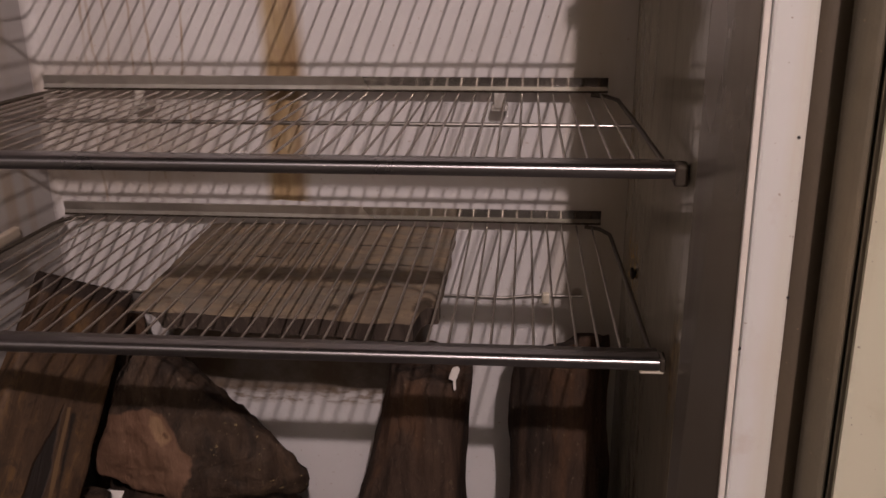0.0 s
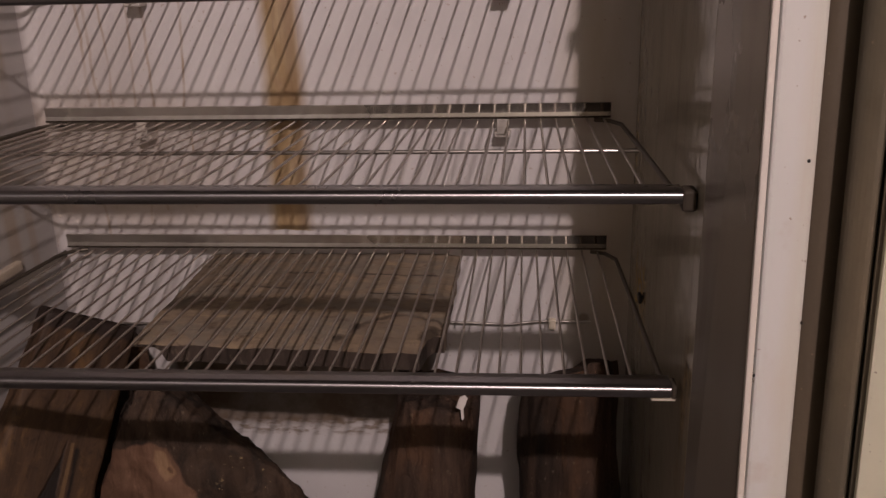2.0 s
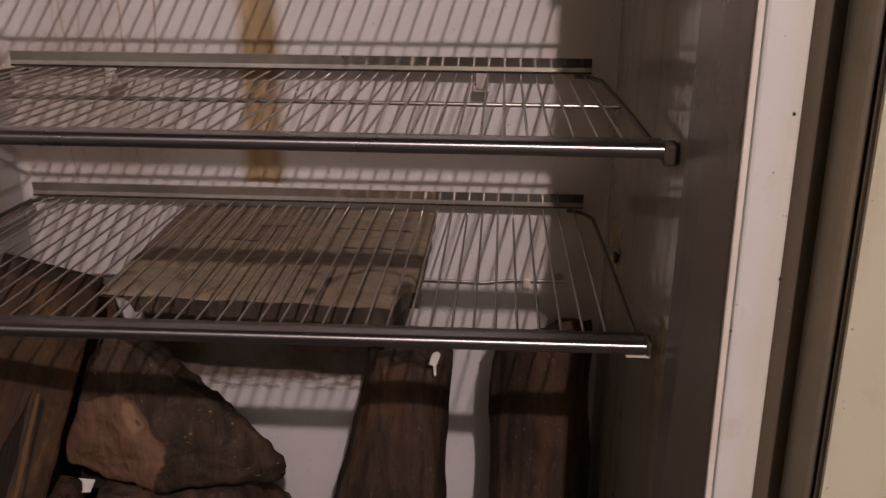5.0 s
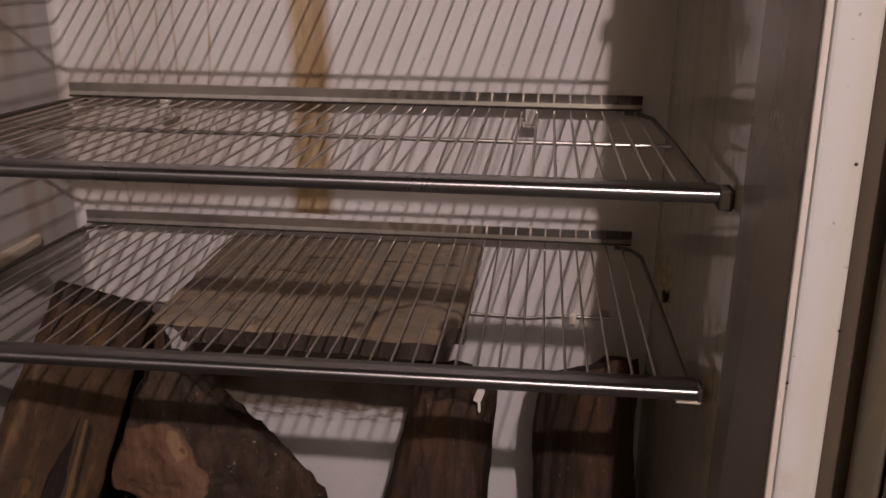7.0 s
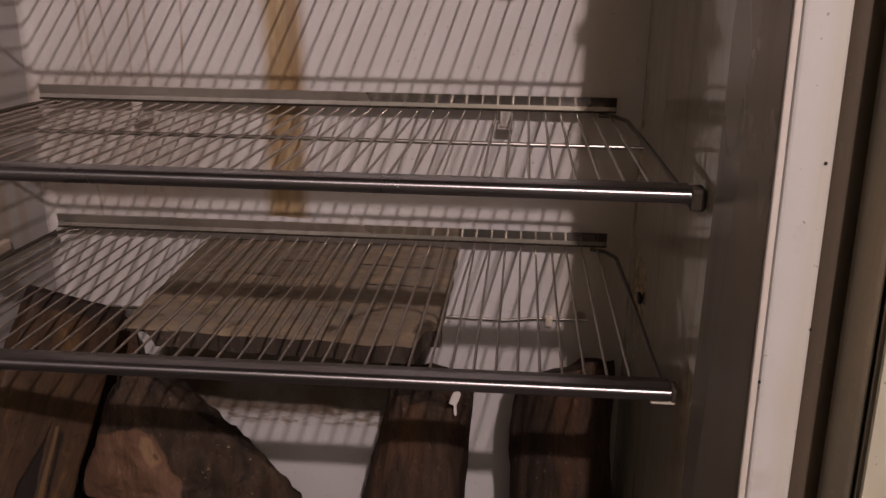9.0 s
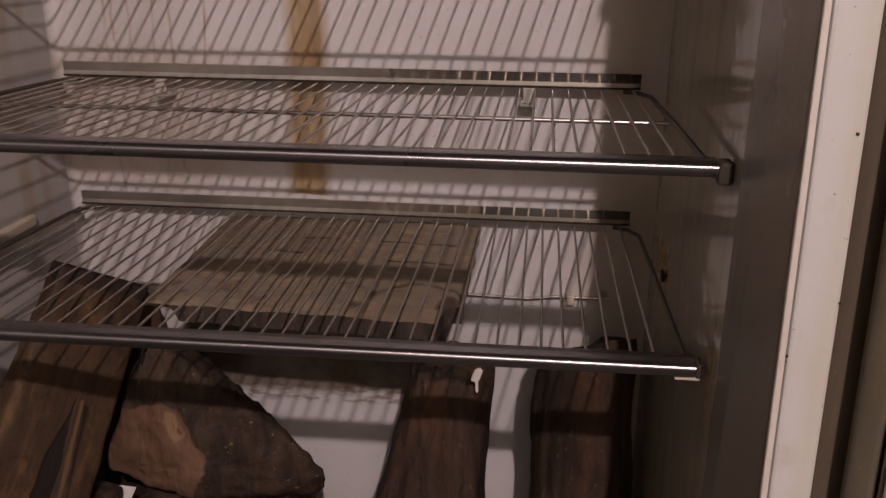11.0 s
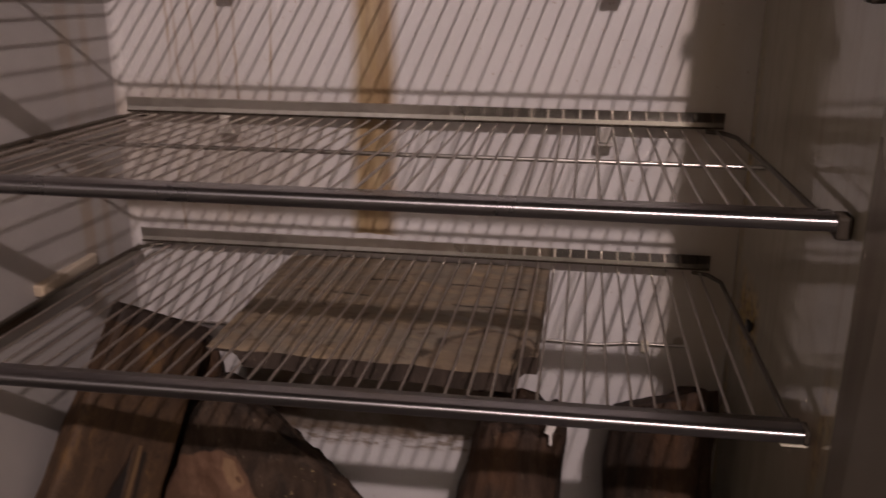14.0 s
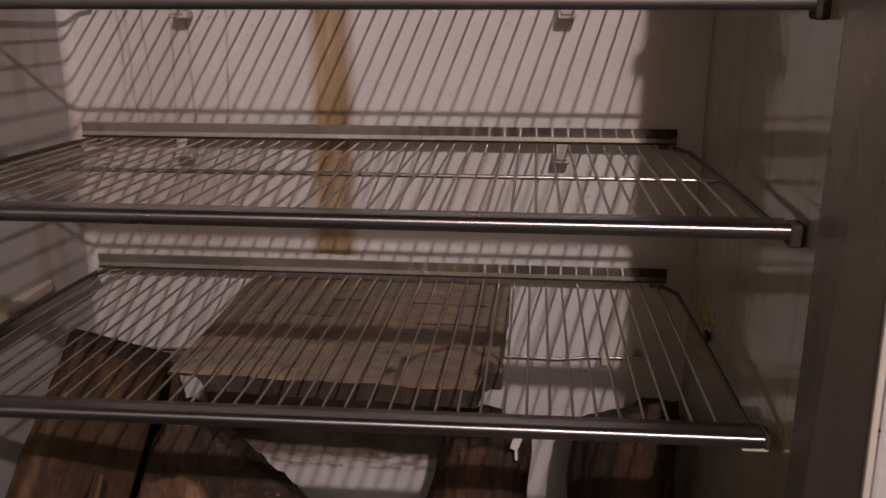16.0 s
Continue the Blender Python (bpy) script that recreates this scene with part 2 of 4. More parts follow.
def cream_material(name, base, dirt):
    m = material(name, base, 0.42)
    w = Web(m)
    cloud = w.noise(11.0, 6, 0.6, (1, 1, 0.35))
    c = w.mix(w.ramp(cloud, (0.5, (0,) * 3), (0.8, (dirt,) * 3)), base, (0.52, 0.36, 0.19))
    drips = w.noise(75.0, 4, 0.6, (1, 1, 0.035))
    c = w.mix(w.ramp(drips, (0.55, (0,) * 3), (0.75, (0.35,) * 3)), c, tuple(v * k for v, k in zip(base, (0.80, 0.74, 0.64))))
    smudge = w.noise(26.0, 5, 0.65, shift=(4, 2, 9))
    c = w.mix(w.ramp(smudge, (0.56, (0,) * 3), (0.72, (0.4,) * 3)), c, tuple(v * k for v, k in zip(base, (0.84, 0.80, 0.72))))
    specks = w.ramp(w.noise(170.0, 2), (0.25, (0.7,) * 3), (0.28, (0,) * 3))
    w.colour(w.mix(specks, c, (0.25, 0.18, 0.12)))
    w.rough(cloud, 0.35, 0.55)
    w.bump(w.noise(60.0, 4), 0.06, 0.002)
    return m


def trim_material():
    """Grey glossy lacquered trim with faint smears."""
    m = material("grey_trim", (0.34, 0.305, 0.265), 0.26, 0.35, 0.5)
    w = Web(m)
    cloud = w.noise(5.0, 5, 0.6, (1, 1, 0.4))
    smear = w.noise(34.0, 4, 0.6, (1, 1, 0.12), shift=(2, 5, 1))
    c = w.ramp(cloud, (0.3, (0.302, 0.268, 0.225)), (0.7, (0.346, 0.310, 0.260)))
    w.colour(w.mix(w.ramp(smear, (0.55, (0,) * 3), (0.75, (0.35,) * 3)), c, (0.17, 0.142, 0.112)))
    w.rough(cloud, 0.20, 0.32)
    w.bump(w.noise(22.0, 3), 0.05, 0.003)
    return m


def face_material():
    """Painted face strip: whitish along its inner half, yellower along its outer half."""
    m = material("face_paint", (0.66, 0.62, 0.58), 0.42)
    w = Web(m)
    x, y, z = w.xyz()
    wave = w.math("MULTIPLY", w.math("SUBTRACT", w.noise(6.0, 4, stretch=(0.2, 0.2, 1)), 0.5), 0.010)
    outer = w.math("DIVIDE", w.math("SUBTRACT", w.math("ADD", x, wave), 0.2575), 0.009, clamp=True)
    c = w.mix(outer, (0.612, 0.612, 0.590), (0.592, 0.582, 0.525))
    cloud = w.noise(11.0, 6, 0.6, (1, 1, 0.35))
    c = w.mix(w.ramp(cloud, (0.5, (0,) * 3), (0.8, (0.4,) * 3)), c, (0.52, 0.40, 0.27))
    drips = w.noise(75.0, 4, 0.6, (1, 1, 0.035))
    c = w.mix(w.ramp(drips, (0.55, (0,) * 3), (0.75, (0.4,) * 3)), c, (0.54, 0.47, 0.41))
    smudge = w.noise(26.0, 5, 0.65, shift=(4, 2, 9))
    c = w.mix(w.ramp(smudge, (0.60, (0,) * 3), (0.74, (0.45,) * 3)), c, (0.50, 0.44, 0.38))
    specks = w.ramp(w.noise(170.0, 2), (0.25, (0.7,) * 3), (0.28, (0,) * 3))
    w.colour(w.mix(specks, c, (0.25, 0.18, 0.12)))
    w.rough(cloud, 0.35, 0.55)
    w.bump(w.noise(60.0, 4), 0.06, 0.002)
    return m


def bark_material(name, dark, mid, warm, lift=0.5, plated=1.0):
    m = material(name, mid, 0.85, 0.0, 0.25)
    w = Web(m)
    ridges = w.noise(38.0, 7, 0.65, (1, 1, 0.12), warp=0.4)
    blotch = w.noise(9.0, 5, 0.6, (1, 1, 0.5))
    fine = w.noise(160.0, 4, 0.6, (1, 1, 0.5))
    plates = w.noise(34.0, 4, 0.5, (1, 1, 0.05), warp=0.3)
    c = w.ramp(ridges, (0.30, dark), (0.52, mid), (0.75, tuple(v * 1.5 for v in mid)))
    c = w.mix(w.ramp(plates, (0.40, (0.9 * plated,) * 3), (0.50, (0,) * 3)), c, dark)
    c = w.mix(w.ramp(plates, (0.56, (0,) * 3), (0.66, (lift * plated,) * 3)), c, warm)
    c = w.mix(w.ramp(blotch, (0.5, (0,) * 3), (0.72, (lift,) * 3)), c, warm)
    crack = w.node("ShaderNodeTexVoronoi", Scale=62.0, Randomness=1.0)
    crack.feature = "DISTANCE_TO_EDGE"
    bent = w.t.nodes.new("ShaderNodeVectorMath")
    bent.operation = "ADD"
    sway = w.node("ShaderNodeTexNoise", Scale=40.0, Detail=3.0)
    small = w.t.nodes.new("ShaderNodeVectorMath")
    small.operation = "SCALE"
    small.inputs["Scale"].default_value = 0.02
    w.link(w.pos, sway.inputs["Vector"])
    w.link(sway.outputs["Color"], small.inputs[0])
    w.link(w.scaled((1, 1, 0.09)), bent.inputs[0])
    w.link(small.outputs[0], bent.inputs[1])
    w.link(bent.outputs[0], crack.inputs["Vector"])
    furrow = w.ramp(crack.outputs["Distance"], (0.0, (0.30 * plated,) * 3), (0.16, (0,) * 3))
    c = w.mix(furrow, c, dark)
    c = w.mix(w.ramp(fine, (0.62, (0,) * 3), (0.78, (0.35,) * 3)), c, (0.30, 0.24, 0.17))
    w.colour(c)
    w.rough(fine, 0.65, 0.95)
    w.bump(w.math("SUBTRACT", w.math("ADD", w.math("ADD", ridges, plates), w.math("MULTIPLY", fine, 0.25)), w.math("MULTIPLY", furrow, 0.6)), 0.8, 0.006)
    return m


def wood_material(name, dark, mid, light, axis=(1, 1, 0.08), crack=0.6):
    """Sawn or split wood: grain drawn out along one axis, dark checks, stains."""
    m = material(name, mid, 0.7, 0.0, 0.3)
    w = Web(m)
    grain = w.noise(70.0, 7, 0.62, axis, warp=0.4)
    broad = w.noise(10.0, 5, 0.6, tuple(0.4 + 0.6 * v for v in axis))
    checks = w.ramp(w.noise(30.0, 4, 0.5, tuple(v if v > 0.5 else v * 0.6 for v in axis), shift=(3, 1, 7)), (0.28, (crack,) * 3), (0.33, (0,) * 3))
    c = w.ramp(grain, (0.3, dark), (0.5, mid), (0.72, light))
    c = w.mix(w.ramp(broad, (0.42, (0,) * 3), (0.7, (0.75,) * 3)), c, tuple(v * 0.55 for v in mid))
    c = w.mix(checks, c, tuple(v * 0.12 for v in mid))
    w.colour(c)
    w.rough(broad, 0.55, 0.85)
    w.bump(w.math("SUBTRACT", grain, w.math("MULTIPLY", checks, 1.5)), 0.5, 0.003)
    return m


def half_planes(w, px, pz, lines, soft, wobble):
    """1 inside every line (x0, z0, x1, z1), walking round with the inside to the right hand."""
    got = None
    for x0, z0, x1, z1 in lines:
        length = math.hypot(x1 - x0, z1 - z0)
        nx, nz = (z1 - z0) / length, -(x1 - x0) / length
        d = w.math("ADD", w.math("MULTIPLY", w.math("SUBTRACT", px, x0), nx), w.math("MULTIPLY", w.math("SUBTRACT", pz, z0), nz))
        d = w.math("DIVIDE", w.math("ADD", d, wobble), soft, clamp=True)
        got = d if got is None else w.math("MULTIPLY", got, d)
    return got


def split_log_material():
    """Brown bark with one torn reddish split face and a knot in it."""
    m = bark_material("bark_with_split_face", (0.015, 0.009, 0.006), (0.050, 0.032, 0.021), (0.088, 0.048, 0.025), 0.55, 0.10)
    w = Web(m)
    x, y, z = w.xyz()
    bark = m.node_tree.nodes["Principled BSDF"].inputs["Base Color"].links[0].from_socket
    wob = w.math("MULTIPLY", w.math("SUBTRACT", w.noise(55.0, 4), 0.5), 0.016)
    face = half_planes(w, x, z, ((-0.4841, 0.6340, -0.3810, 0.6575), (-0.3810, 0.6575, -0.3585, 0.6490), (-0.3585, 0.6490, -0.3235, 0.5820), (-0.3235, 0.5820, -0.3450, 0.5311), (-0.3743, 0.5187, -0.5192, 0.5311)), 0.004, wob)
    grain = w.noise(42.0, 6, 0.6, (1, 1, 0.35), warp=0.8)
    broad = w.noise(17.0, 4)
    c = w.ramp(grain, (0.3, (0.105, 0.056, 0.034)), (0.5, (0.142, 0.079, 0.050)), (0.75, (0.178, 0.106, 0.068)))
    c = w.mix(w.ramp(broad, (0.42, (0,) * 3), (0.62, (0.7,) * 3)), c, (0.092, 0.050, 0.030))
    pale = half_planes(w, x, z, ((-0.3830, 0.6320, -0.3775, 0.6480), (-0.3775, 0.6480, -0.3640, 0.6460), (-0.3640, 0.6460, -0.3490, 0.6160), (-0.3490, 0.6160, -0.3660, 0.6050), (-0.3660, 0.6050, -0.3830, 0.6320)), 0.004, w.math("MULTIPLY", wob, 0.5))
    c = w.mix(w.math("MULTIPLY", pale, 0.7), c, (0.26, 0.165, 0.092))
    d = w.math("ADD", w.math("POWER", w.math("SUBTRACT", x, -0.3590), 2.0), w.math("POWER", w.math("SUBTRACT", z, 0.6190), 2.0))
    knot = w.math("DIVIDE", w.math("SUBTRACT", 0.000038, w.math("ADD", d, w.math("MULTIPLY", wob, 0.012))), 0.00003, clamp=True)
    c = w.mix(w.math("MULTIPLY", knot, 0.85), c, (0.055, 0.022, 0.014))
    flecks = w.ramp(w.noise(120.0, 3), (0.66, (0,) * 3), (0.70, (0.8,) * 3))
    lichen = w.math("MULTIPLY", flecks, half_planes(w, x, z, ((-0.3122, 0.5777, -0.2708, 0.6501), (-0.2708, 0.6501, -0.1984, 0.5777), (-0.1984, 0.5363, -0.3122, 0.5363)), 0.02, 0.01))
    murk = w.noise(30.0, 5, 0.68, (1, 1, 0.6), shift=(2, 7, 1), warp=0.8)
    bark = w.mix(w.ramp(murk, (0.50, (0,) * 3), (0.62, (0.75,) * 3)), bark, (0.018, 0.013, 0.010))
    bark = w.mix(w.ramp(murk, (0.30, (0.5,) * 3), (0.40, (0,) * 3)), bark, (0.100, 0.062, 0.036))
    bark = w.mix(lichen, bark, (0.30, 0.23, 0.12))
    w.colour(w.mix(face, bark, c))
    return m


def beam_material(foot, across, along):
    """Squared timber, orange-brown with pale streaks and long charred patches along its face."""
    m = material("stained_beam", (0.06, 0.035, 0.018), 0.7, 0.0, 0.3)
    w = Web(m)

    def run(axis):
        n = w.t.nodes.new("ShaderNodeVectorMath")
        n.operation = "DOT_PRODUCT"
        sub = w.t.nodes.new("ShaderNodeVectorMath")
        sub.operation = "SUBTRACT"
        w.link(w.pos, sub.inputs[0])
        sub.inputs[1].default_value = foot
        w.link(sub.outputs[0], n.inputs[0])
        n.inputs[1].default_value = axis
        return n.outputs["Value"]

    u, v = run(across), run(along)
    both = w.t.nodes.new("ShaderNodeCombineXYZ")
    w.link(u, both.inputs[0])
    w.link(v, both.inputs[1])
    w.link(run(across.cross(along)), both.inputs[2])
    w.pos = both.outputs[0]
    grain = w.noise(80.0, 7, 0.62, (1, 0.07, 1), warp=0.5)
    broad = w.noise(32.0, 6, 0.65, (1, 0.35, 1), warp=0.6)
    c = w.ramp(grain, (0.25, (0.034, 0.019, 0.010)), (0.5, (0.062, 0.035, 0.018)), (0.78, (0.094, 0.054, 0.028)))
    c = w.mix(w.ramp(broad, (0.47, (0,) * 3), (0.62, (0.55,) * 3)), c, (0.034, 0.020, 0.012))
    c = w.mix(w.ramp(broad, (0.30, (0.8,) * 3), (0.45, (0,) * 3)), c, (0.150, 0.082, 0.030))
    rot = w.noise(75.0, 5, 0.7, (1, 0.6, 1), shift=(3, 1, 4), warp=1.0)
    c = w.mix(w.ramp(rot, (0.52, (0,) * 3), (0.66, (0.7,) * 3)), c, (0.022, 0.013, 0.009))
    c = w.mix(w.ramp(rot, (0.30, (0.6,) * 3), (0.40, (0,) * 3)), c, (0.105, 0.058, 0.026))
    wob = w.math("MULTIPLY", w.math("SUBTRACT", w.noise(40.0, 4, stretch=(1, 0.5, 1)), 0.5), 0.014)
    char = half_planes(w, u, v, ((-0.016, -0.02, 0.000, 0.105), (0.000, 0.105, 0.013, 0.155), (0.015, 0.158, 0.018, 0.085), (0.018, 0.085, 0.024, -0.02)), 0.003, wob)
    other = half_planes(w, u, v, ((0.034, -0.02, 0.024, 0.145), (0.024, 0.145, 0.031, 0.145), (0.031, 0.145, 0.046, -0.02)), 0.003, wob)
    c = w.mix(w.math("MULTIPLY", w.math("MAXIMUM", char, other), 0.93), c, (0.010, 0.007, 0.006))
    streak = half_planes(w, u, v, ((0.026, 0.0, 0.017, 0.152), (0.017, 0.152, 0.023, 0.152), (0.023, 0.152, 0.033, 0.0)), 0.0015, w.math("MULTIPLY", wob, 0.3))
    c = w.mix(w.math("MULTIPLY", streak, 0.6), c, (0.17, 0.105, 0.050))
    rim = w.math("DIVIDE", w.math("SUBTRACT", w.math("ADD", v, w.math("MULTIPLY", wob, 0.6)), 0.282), 0.004, clamp=True)
    c = w.mix(w.math("MULTIPLY", rim, 0.9), c, (0.020, 0.013, 0.010))
    w.colour(c)
    w.rough(broad, 0.5, 0.85)
    w.bump(w.math("SUBTRACT", grain, w.math("MULTIPLY", char, 1.0)), 0.5, 0.003)
    return m


def slab_material():
    """Weathered plank: dull brown with grey and tan blotches, saw kerfs and dark stains."""
    m = material("slab_wood", (0.17, 0.13, 0.09), 0.75, 0.0, 0.3)
    w = Web(m)
    w.pos = w.node("ShaderNodeUVMap").outputs["UV"]
    x, y, z = w.xyz()
    grain = w.noise(85.0, 6, 0.6, (0.14, 1, 1), warp=0.5)
    blotch = w.noise(24.0, 5, 0.62, (0.7, 1, 1), warp=0.8)
    broad = w.noise(7.0, 4, 0.6)
    c = w.ramp(grain, (0.28, (0.150, 0.112, 0.075)), (0.5, (0.200, 0.153, 0.105)), (0.74, (0.245, 0.192, 0.136)))
    c = w.mix(w.ramp(blotch, (0.45, (0,) * 3), (0.60, (0.8,) * 3)), c, (0.165, 0.143, 0.114))
    c = w.mix(w.ramp(blotch, (0.28, (0.85,) * 3), (0.42, (0,) * 3)), c, (0.31, 0.235, 0.14))
    c = w.mix(w.ramp(broad, (0.56, (0,) * 3), (0.72, (0.5,) * 3)), c, (0.10, 0.071, 0.048))
    patch = w.noise(48.0, 5, 0.7, (0.6, 1, 1), shift=(5, 2, 0), warp=1.0)
    c = w.mix(w.ramp(patch, (0.56, (0,) * 3), (0.64, (0.75,) * 3)), c, (0.080, 0.055, 0.036))
    c = w.mix(w.ramp(patch, (0.34, (0.7,) * 3), (0.42, (0,) * 3)), c, (0.255, 0.205, 0.135))
    kerfs = None
    for px, half, py in ((-0.076, 0.045, 1.187), (-0.066, 0.041, 1.124), (-0.198, 0.022, 1.192), (-0.232, 0.020, 1.140)):
        sag = w.math("ADD", y, w.math("MULTIPLY", x, 0.06))
        one = w.math("MULTIPLY", w.band(x, px, half, 0.004), w.band(sag, py + px * 0.06, 0.0010, 0.0012))
        kerfs = one if kerfs is None else w.math("MAXIMUM", kerfs, one)
    for px, py, r in ((-0.108, 1.030, 0.010), (-0.020, 1.010, 0.012), (-0.120, 1.000, 0.007), (-0.250, 1.016, 0.003)):
        d = w.math("ADD", w.math("POWER", w.math("SUBTRACT", x, px), 2.0), w.math("POWER", w.math("MULTIPLY", w.math("SUBTRACT", y, py), 0.6), 2.0))
        d = w.math("ADD", w.math("SQRT", d), w.math("MULTIPLY", w.math("SUBTRACT", blotch, 0.5), 0.035))
        one = w.math("MULTIPLY", w.math("DIVIDE", w.math("SUBTRACT", r, d), r * 0.5, clamp=True), 0.8)
        kerfs = w.math("MAXIMUM", kerfs, one)
    ring = w.math("SQRT", w.math("ADD", w.math("POWER", w.math("DIVIDE", w.math("ADD", x, 0.055), 0.055), 2.0), w.math("POWER", w.math("DIVIDE", w.math("SUBTRACT", y, 0.99), 0.07), 2.0)))
    ring = w.math("ADD", ring, w.math("MULTIPLY", w.math("SUBTRACT", w.noise(50.0, 4), 0.5), 0.35))
    c = w.mix(w.math("MULTIPLY", w.math("LESS_THAN", ring, 1.0), 0.35), c, (0.17, 0.125, 0.085))
    c = w.mix(w.math("MULTIPLY", w.band(ring, 1.0, 0.02, 0.07), 0.75), c, (0.045, 0.030, 0.020))
    smear = w.math("ADD", w.math("ADD", y, w.math("MULTIPLY", x, 0.6)), w.math("MULTIPLY", w.math("SUBTRACT", blotch, 0.5), 0.02))
    smear = w.math("MULTIPLY", w.band(smear, 1.0355, 0.003, 0.006), w.band(x, -0.080, 0.030, 0.012))
    c = w.mix(w.math("MULTIPLY", smear, 0.7), c, (0.20, 0.18, 0.155))
    c = w.mix(kerfs, c, (0.022, 0.015, 0.010))
    w.colour(c)
    w.rough(blotch, 0.5, 0.9)
    w.bump(w.math("SUBTRACT", w.math("ADD", grain, w.math("MULTIPLY", blotch, 0.6)), w.math("MULTIPLY", kerfs, 2.0)), 0.45, 0.002)
    return m


def plain_paint(name, base, rough=0.8):
    m = material(name, base, rough)
    w = Web(m)
    cloud = w.noise(3.0, 5)
    w.colour(w.mix(cloud, tuple(v * 0.88 for v in base), tuple(min(1, v * 1.08) for v in base)))
    w.bump(w.noise(120.0, 3), 0.1, 0.002)
    return m


ENAMEL = enamel_material()
GREY_ENAMEL = grey_enamel_material()
SIDE = side_enamel_material()
SLANT = trim_material()
WIRE = steel_material("rusting_wire", (0.49, 0.44, 0.395), 0.29, 0.43, (1, 0.05, 1), grime=(0.140, 0.102, 0.072), dirt=0.85, relief=0.0)
CHROME = steel_material("worn_chrome", (0.49, 0.46, 0.425), 0.25, 0.36, (0.05, 1, 1), dirt=0.5, relief=0.0)
BAR_STEEL = bar_material()
STRIP = strip_material()
SIDE_STRIP = steel_material("side_strip_steel", (0.30, 0.275, 0.235), 0.16, 0.30, (1, 0.05, 1), dirt=0.7, relief=0.0)
FACE = face_material()
CREAM = cream_material("cream_paint", (0.69, 0.645, 0.59), 0.5)
DOOR_CREAM = cream_material("door_cream", (0.71, 0.685, 0.53), 0.3)
PLASTIC = cream_material("aged_plastic", (0.70, 0.64, 0.52), 0.3)
BROWN_PLASTIC = cream_material("brown_plastic", (0.42, 0.355, 0.28), 0.7)
GREY_CLIP = cream_material("grey_plastic", (0.50, 0.47, 0.43), 0.4)
RUBBER = cream_material("gasket_rubber", (0.126, 0.108, 0.076), 0.15)
CAP = material("cap_rubber", (0.036, 0.027, 0.018), 0.75, 0.0, 0.2)
GAP_DARK = cream_material("hinge_gap_dark", (0.100, 0.078, 0.055), 0.1)
CAP_END = material("worn_rubber", (0.050, 0.040, 0.030), 0.7, 0.0, 0.2)
RAIL = steel_material("rusty_rail", (0.15, 0.13, 0.105), 0.45, 0.65, (0.05, 1, 1), dirt=0.8, relief=0.0)
BLACK = material("black_seal", (0.012, 0.011, 0.010), 0.7)
BARK = bark_material("dark_bark", (0.012, 0.008, 0.006), (0.050, 0.031, 0.021), (0.100, 0.050, 0.024), 0.65, 0.7)
BARK_WARM = bark_material("brown_bark", (0.014, 0.009, 0.007), (0.055, 0.034, 0.023), (0.108, 0.053, 0.026), 0.65, 0.7)
SPLIT = wood_material("split_wood", (0.10, 0.05, 0.028), (0.20, 0.105, 0.062), (0.30, 0.17, 0.10))
BEAM_FOOT, BEAM_HEAD, BEAM_SPIN = Vector((-0.5256, 0.9745, 0.5475)), Vector((-0.4621, 1.1147, 0.8096)), 50
BEAM_ALONG = (BEAM_HEAD - BEAM_FOOT).normalized()
BEAM_ACROSS = Vector((math.cos(radians(BEAM_SPIN)), math.sin(radians(BEAM_SPIN)), 0))
BEAM_ACROSS = (BEAM_ACROSS - BEAM_ALONG * BEAM_ACROSS.dot(BEAM_ALONG)).normalized()
BEAM = beam_material(BEAM_FOOT, BEAM_ACROSS, BEAM_ALONG)
SPLIT_LOG = split_log_material()
EDGE_DARK = bark_material("dark_edge", (0.018, 0.013, 0.010), (0.046, 0.034, 0.027), (0.075, 0.050, 0.034), 0.4, 0.0)
SLAB = slab_material()
PALE = material("pale_flake", (0.72, 0.68, 0.64), 0.6)
ROOM = plain_paint("room_paint", (0.238, 0.229, 0.199))
DARK_FLOOR = bark_material("dark_inner_floor", (0.012, 0.009, 0.007), (0.045, 0.033, 0.024), (0.08, 0.055, 0.035), 0.5, 0.0)
BOARDS = plain_paint("room_floor", (0.024, 0.019, 0.015), 0.6)


# ---- mesh helpers ----
def mesh_of(name, bm, mat, smooth=False):
    bmesh.ops.recalc_face_normals(bm, faces=bm.faces)
    me = bpy.data.meshes.new(name)
    bm.to_mesh(me)
    bm.free()
    for one in (mat if isinstance(mat, (list, tuple)) else [mat]):
        me.materials.append(one)
    if smooth:
        for p in me.polygons:
            p.use_smooth = True
    return me


def part(name, bm, mat, parent=None, label="", smooth=False):
    ob = new(name, mesh_of(name, bm, mat, smooth))
    ob.parent = parent
    return tagged(ob, label)


def box(bm, x0, x1, y0, y1, z0, z1, bevel=0.0, segments=2):
    got = bmesh.ops.create_cube(bm, size=1.0)["verts"]
    bmesh.ops.transform(bm, matrix=Matrix.Translation(((x0 + x1) / 2, (y0 + y1) / 2, (z0 + z1) / 2)) @ Matrix.Diagonal((x1 - x0, y1 - y0, z1 - z0, 1)), verts=got)
    if bevel:
        edges = list({e for v in got for e in v.link_edges})
        bmesh.ops.bevel(bm, geom=edges, offset=bevel, segments=segments, profile=0.5, affect="EDGES")
    return bm


